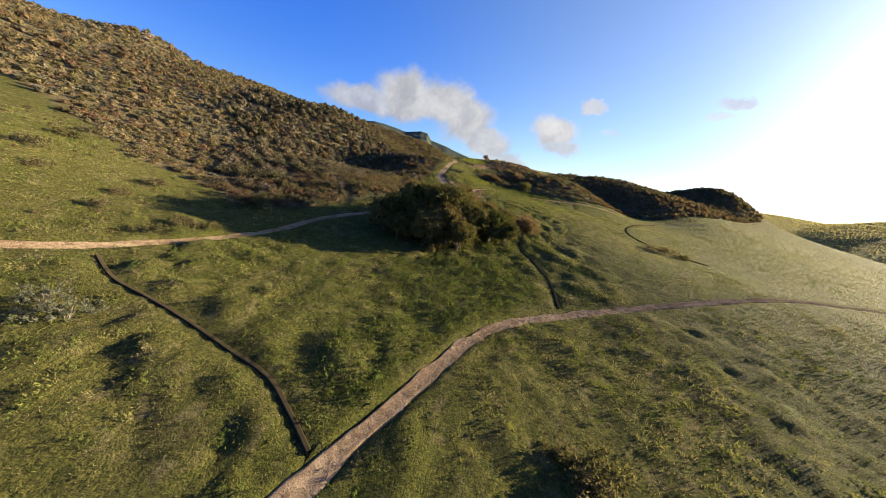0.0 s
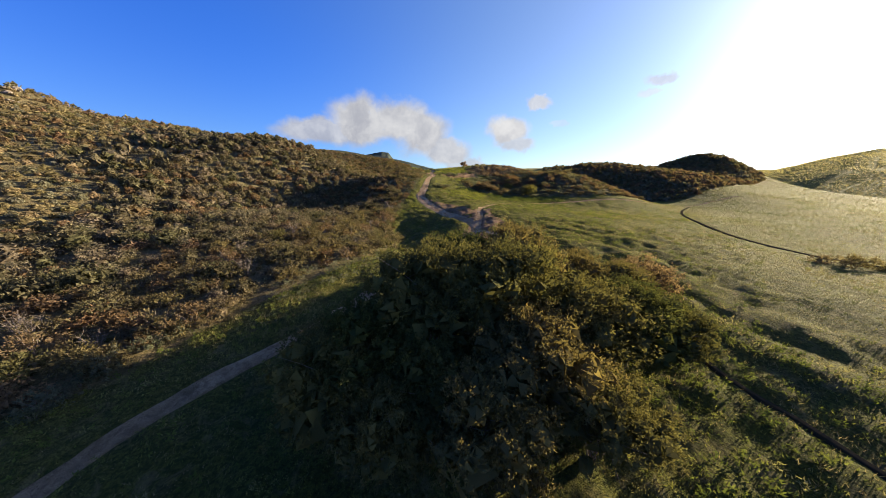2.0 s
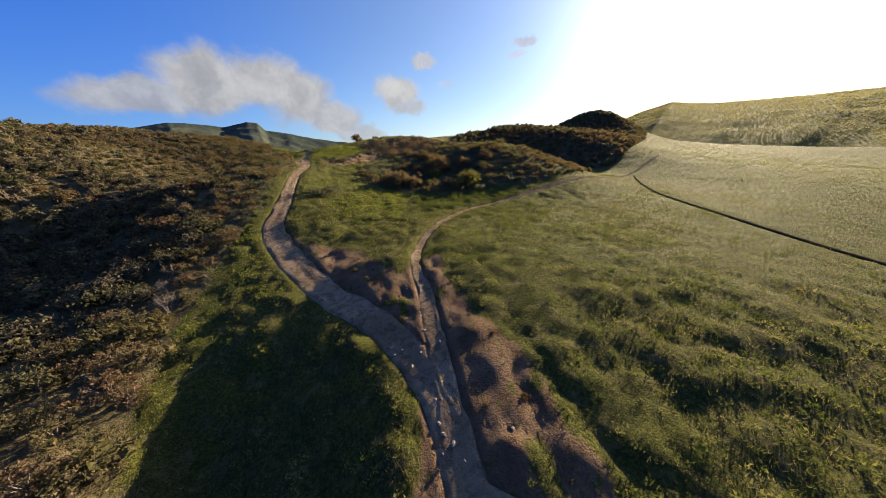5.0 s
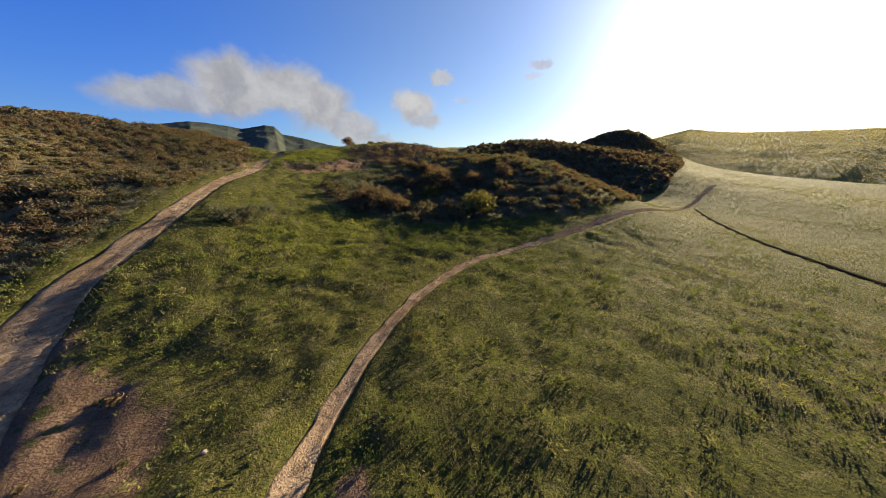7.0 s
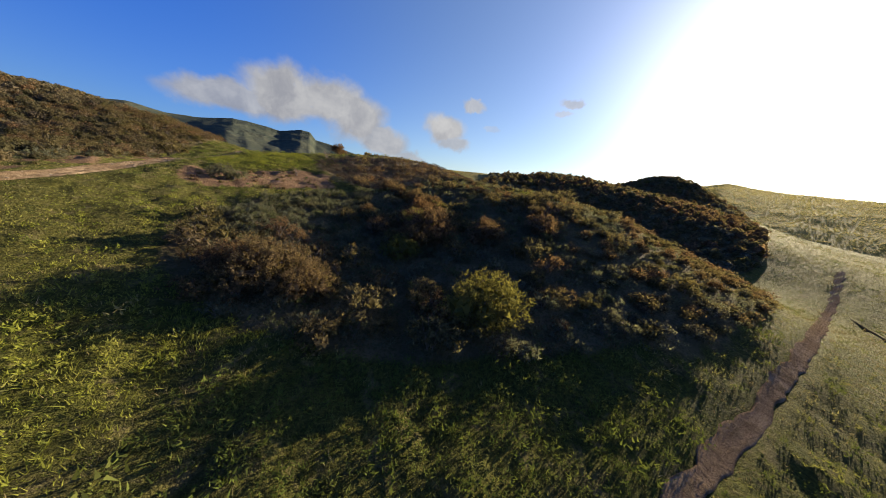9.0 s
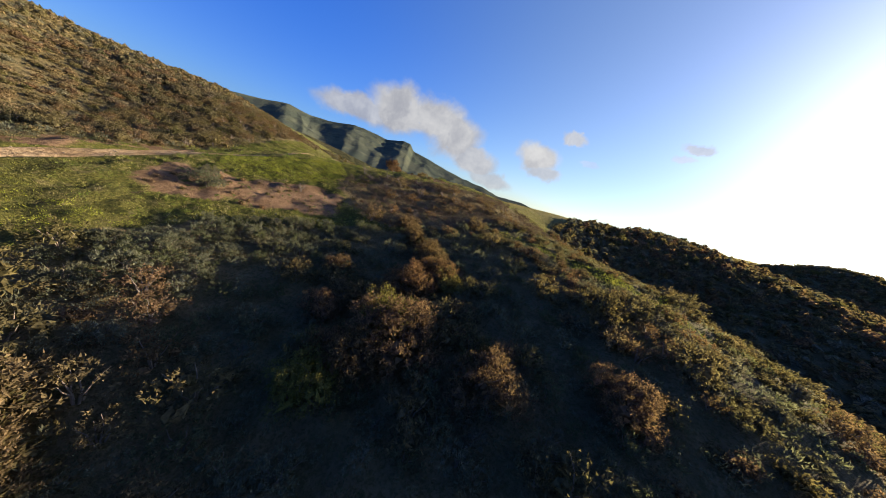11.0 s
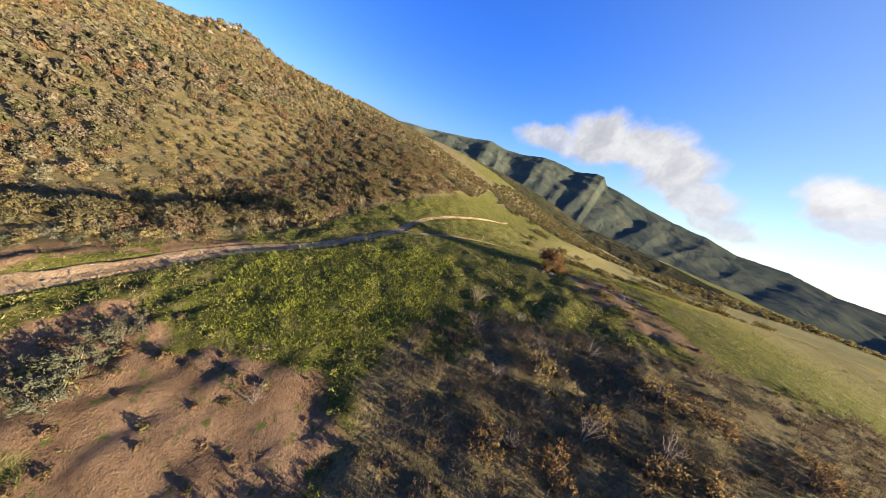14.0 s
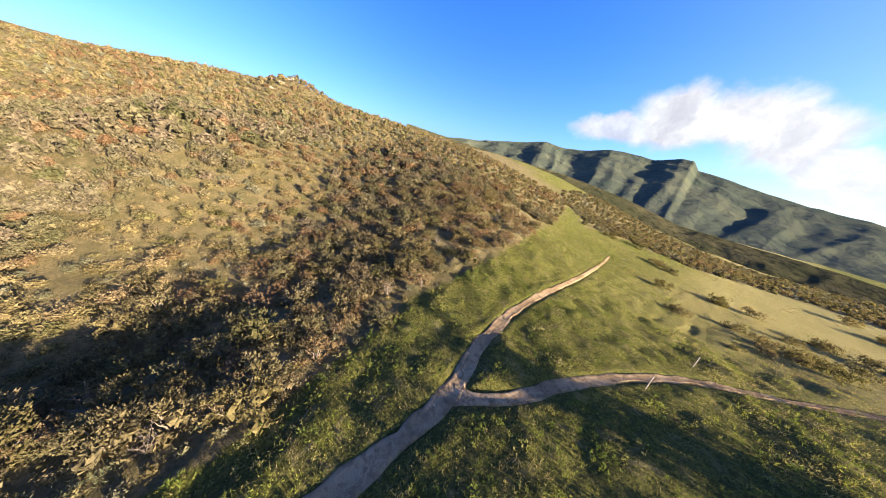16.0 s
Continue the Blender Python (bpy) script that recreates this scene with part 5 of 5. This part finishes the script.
bush_spots = [(7.6, 7.2, 0.4, 0.8), (8.6, 8.0, 2.4, 0.9), (6.9, 8.2, 1.4, 0.65), (8.4, 6.4, 3.0, 0.6), (14.6, 153.4, 0.2, 0.7), (2.2, 177.0, 1.0, 1.0), (7.5, 183, 2.0, 1.2), (9.5, 180.5, 3.0, 1.1), (11.5, 178, 4.0, 1.3), (13.5, 176, 5.0, 1.2), (-24.4, 19.6, 0.5, 0.9), (-24.6, 22.4, 1.5, 1.0), (-23.2, 23.6, 2.5, 0.7), (-36, 30, 0.6, 1.0), (-34, 25, 1.9, 0.8),
              (-47, 27.5, 2.6, 1.1), (-41, 24, 3.6, 0.8), (-31, 21, 4.6, 0.7), (-53, 34, 5.6, 1.2), (-58, 40, 0.8, 1.1), (38, 48, 1.2, 1.0), (40, 47, 2.2, 1.3), (42.5, 46, 3.2, 1.0), (10.8, 79.3, 4.2, 0.35), (-1.0, 97.2, 5.2, 0.8), (0.4, 97.8, 0.4, 0.7), (-0.2, 96.2, 3.3, 0.6),
              (18.5, 149, 2.8, 0.6), (20.5, 147.5, 3.8, 0.6), (17.5, 163, 1.0, 0.8), (22, 170, 2.0, 0.9), (-2, 190, 3.0, 1.3), (5, 198, 4.0, 1.4), (16, 195, 5.0, 1.2), (28, 190, 0.0, 1.2), (18.8, 152.5, 1.1, 0.8), (1.2, 177.6, 0.2, 0.8), (9.4, 199.4, 1.2, 1.2), (5.2, 196.7, 2.2, 1.0), (24.2, 232.8, 3.2, 1.6), (11.9, 179.2, 4.2, 1.1), (12.6, 189.3, 5.2, 0.9), (13.5, 180.5, 0.9, 1.2), (16.3, 183, 1.9, 1.2),
              (7.1, 171.7, 2.9, 0.6), (9.2, 175, 3.9, 0.8), (-3.9, 207.7, 4.9, 1.5), (-6.3, 208.5, 5.9, 1.4), (-18.7, 214, 0.3, 1.7), (-12.7, 219.4, 1.3, 1.6)]
slope_rng = np.random.default_rng(83)
for row in range(9):
    sx, sy = slope_rng.uniform(-5, 60), slope_rng.uniform(190, 285)
    bush_spots += [(sx + k * slope_rng.uniform(1.5, 4.0), sy + k * slope_rng.uniform(-1.6, 0.6), slope_rng.uniform(0, 6), slope_rng.uniform(0.8, 1.8)) for k in range(5)]
for n in range(2):
    placed(meadow_bushes[n], bush_spots[n::2])

# trees along the far ridge
ridge_tree = tall_shrub("small open-crowned oak on the far ridge", "trees on the far ridge", 471, 3.2, 3.6, 7, 900, 0.22, DARK_LEAF, "ridge_tree")
placed(ridge_tree, [(99, 181, 0.1, 0.4), (103, 179.5, 1.0, 0.55), (106, 179, 2.0, 0.5), (112, 178.5, 3.0, 0.4), (118, 178, 4.0, 0.5), (127, 180, 5.0, 0.8), (134, 181, 0.6, 0.7), (148, 178, 1.8, 0.7)])


# ------------------------------------------------------------------ stones, post, dead wood
def stone_mesh(seed):
    bm = bmesh.new()
    bmesh.ops.create_icosphere(bm, subdivisions=2, radius=0.5)
    for v in bm.verts:
        n = noise.noise(v.co * 2.1 + Vector((seed, 0, 0))) * 0.35
        v.co = Vector((v.co.x * 1.2, v.co.y * 0.9, v.co.z * 0.62)) * (1 + n)
    me = bpy.data.meshes.new("stone")
    bm.to_mesh(me)
    bm.free()
    me.materials.append(ROCK)
    return me


def place_stones():
    g = np.random.default_rng(77)
    shapes = [stone_mesh(n * 3.7) for n in range(4)]
    line = TRAIL_LINES["hill_foot"]
    near = line[(line[:, 1] > 108) & (line[:, 1] < 136)]
    for n in range(200):
        if n < 70:
            x, y, w = near[g.integers(0, len(near))]
            x, y = x + g.uniform(-1.1, 0.5) * w, y + g.uniform(-0.5, 0.5)
            s = g.uniform(0.06, 0.16)
        elif n < 128:
            t = g.uniform(0, 1)
            x, y, s = 9.8 + 11.5 * t + g.normal(0, 0.25), 148.4 + 3.6 * math.sin(1.75 * t) + g.normal(0, 0.3), g.uniform(0.18, 0.55)
        else:
            y = g.uniform(54, 78)
            x, s = 3.0 - 0.12 * max(0, y - 66) + g.uniform(-2, 2), g.uniform(0.07, 0.22)
        ob = new("stone", shapes[n % 4])
        z = float(landform(x, y)) - (0.07 if n < 70 or n >= 128 else 0.0)
        ob.matrix_basis = Matrix.LocRotScale((x, y, z), Euler((0, 0, g.uniform(0, 6.28))), (s, s, s))
        tagged(ob, "pale sandstone lying on the dirt", "stone", "loose stones")


place_stones()


def rock_outcrop(x, y, size, seed):
    """A weathered outcrop of a few fused blocks that juts from the hillside."""
    bm = bmesh.new()
    g = np.random.default_rng(seed)
    for n in range(4):
        m = Matrix.LocRotScale((g.uniform(-0.9, 0.9), g.uniform(-0.3, 0.3), g.uniform(-0.1, 0.3)), Euler((0, 0, g.uniform(0, 3))), (g.uniform(0.5, 0.9), g.uniform(0.4, 0.7), g.uniform(0.5, 0.9)))
        bmesh.ops.create_icosphere(bm, subdivisions=3, radius=1.0, matrix=m)
    for v in bm.verts:
        v.co *= 1 + 0.3 * noise.noise(v.co * 1.7 + Vector((seed, 0, 0))) + 0.12 * noise.noise(v.co * 5.0)
        v.co.z = v.co.z * 0.6 + 0.1 * round(v.co.z * 5) / 5
    me = bpy.data.meshes.new("rock_outcrop")
    bm.to_mesh(me)
    bm.free()
    me.materials.append(ROCK)
    ob = new("rock_outcrop", me)
    ob.matrix_basis = stand(x, y, g.uniform(0, 6), 0.7 * size, 0.25)
    tagged(ob, "pale sandstone outcrop high on the brushy hillside", "rock", "outcrops near the ridge")


for n, (x, y, size) in enumerate([(-190, 162, 3.4), (-196, 168, 2.6), (-183, 157, 2.0), (-238, 128, 3.0), (-222, 142, 2.2), (-244, 112, 2.6), (-150, 176, 2.0), (-128, 196, 2.2)]):
    rock_outcrop(x, y, size, 500 + n)


def marker_post(x, y, height):
    base = tagged(new("marker_post"), "thin weathered wooden trail marker post in the grass", "post", "trail marker posts")
    bm = bmesh.new()
    bmesh.ops.create_cube(bm, size=1.0, matrix=Matrix.LocRotScale((0, 0, height / 2 - 0.15), None, (0.055, 0.035, height + 0.3)))
    bmesh.ops.bevel(bm, geom=bm.edges[:], offset=0.008, segments=1, affect="EDGES")
    me = bpy.data.meshes.new("shaft")
    bm.to_mesh(me)
    bm.free()
    me.materials.append(POST_WOOD)
    part("shaft", me, base)
    base.matrix_basis = stand(x, y, 0.6)


marker_post(3.1, 152.0, 1.1)
marker_post(4.6, 158.9, 1.0)
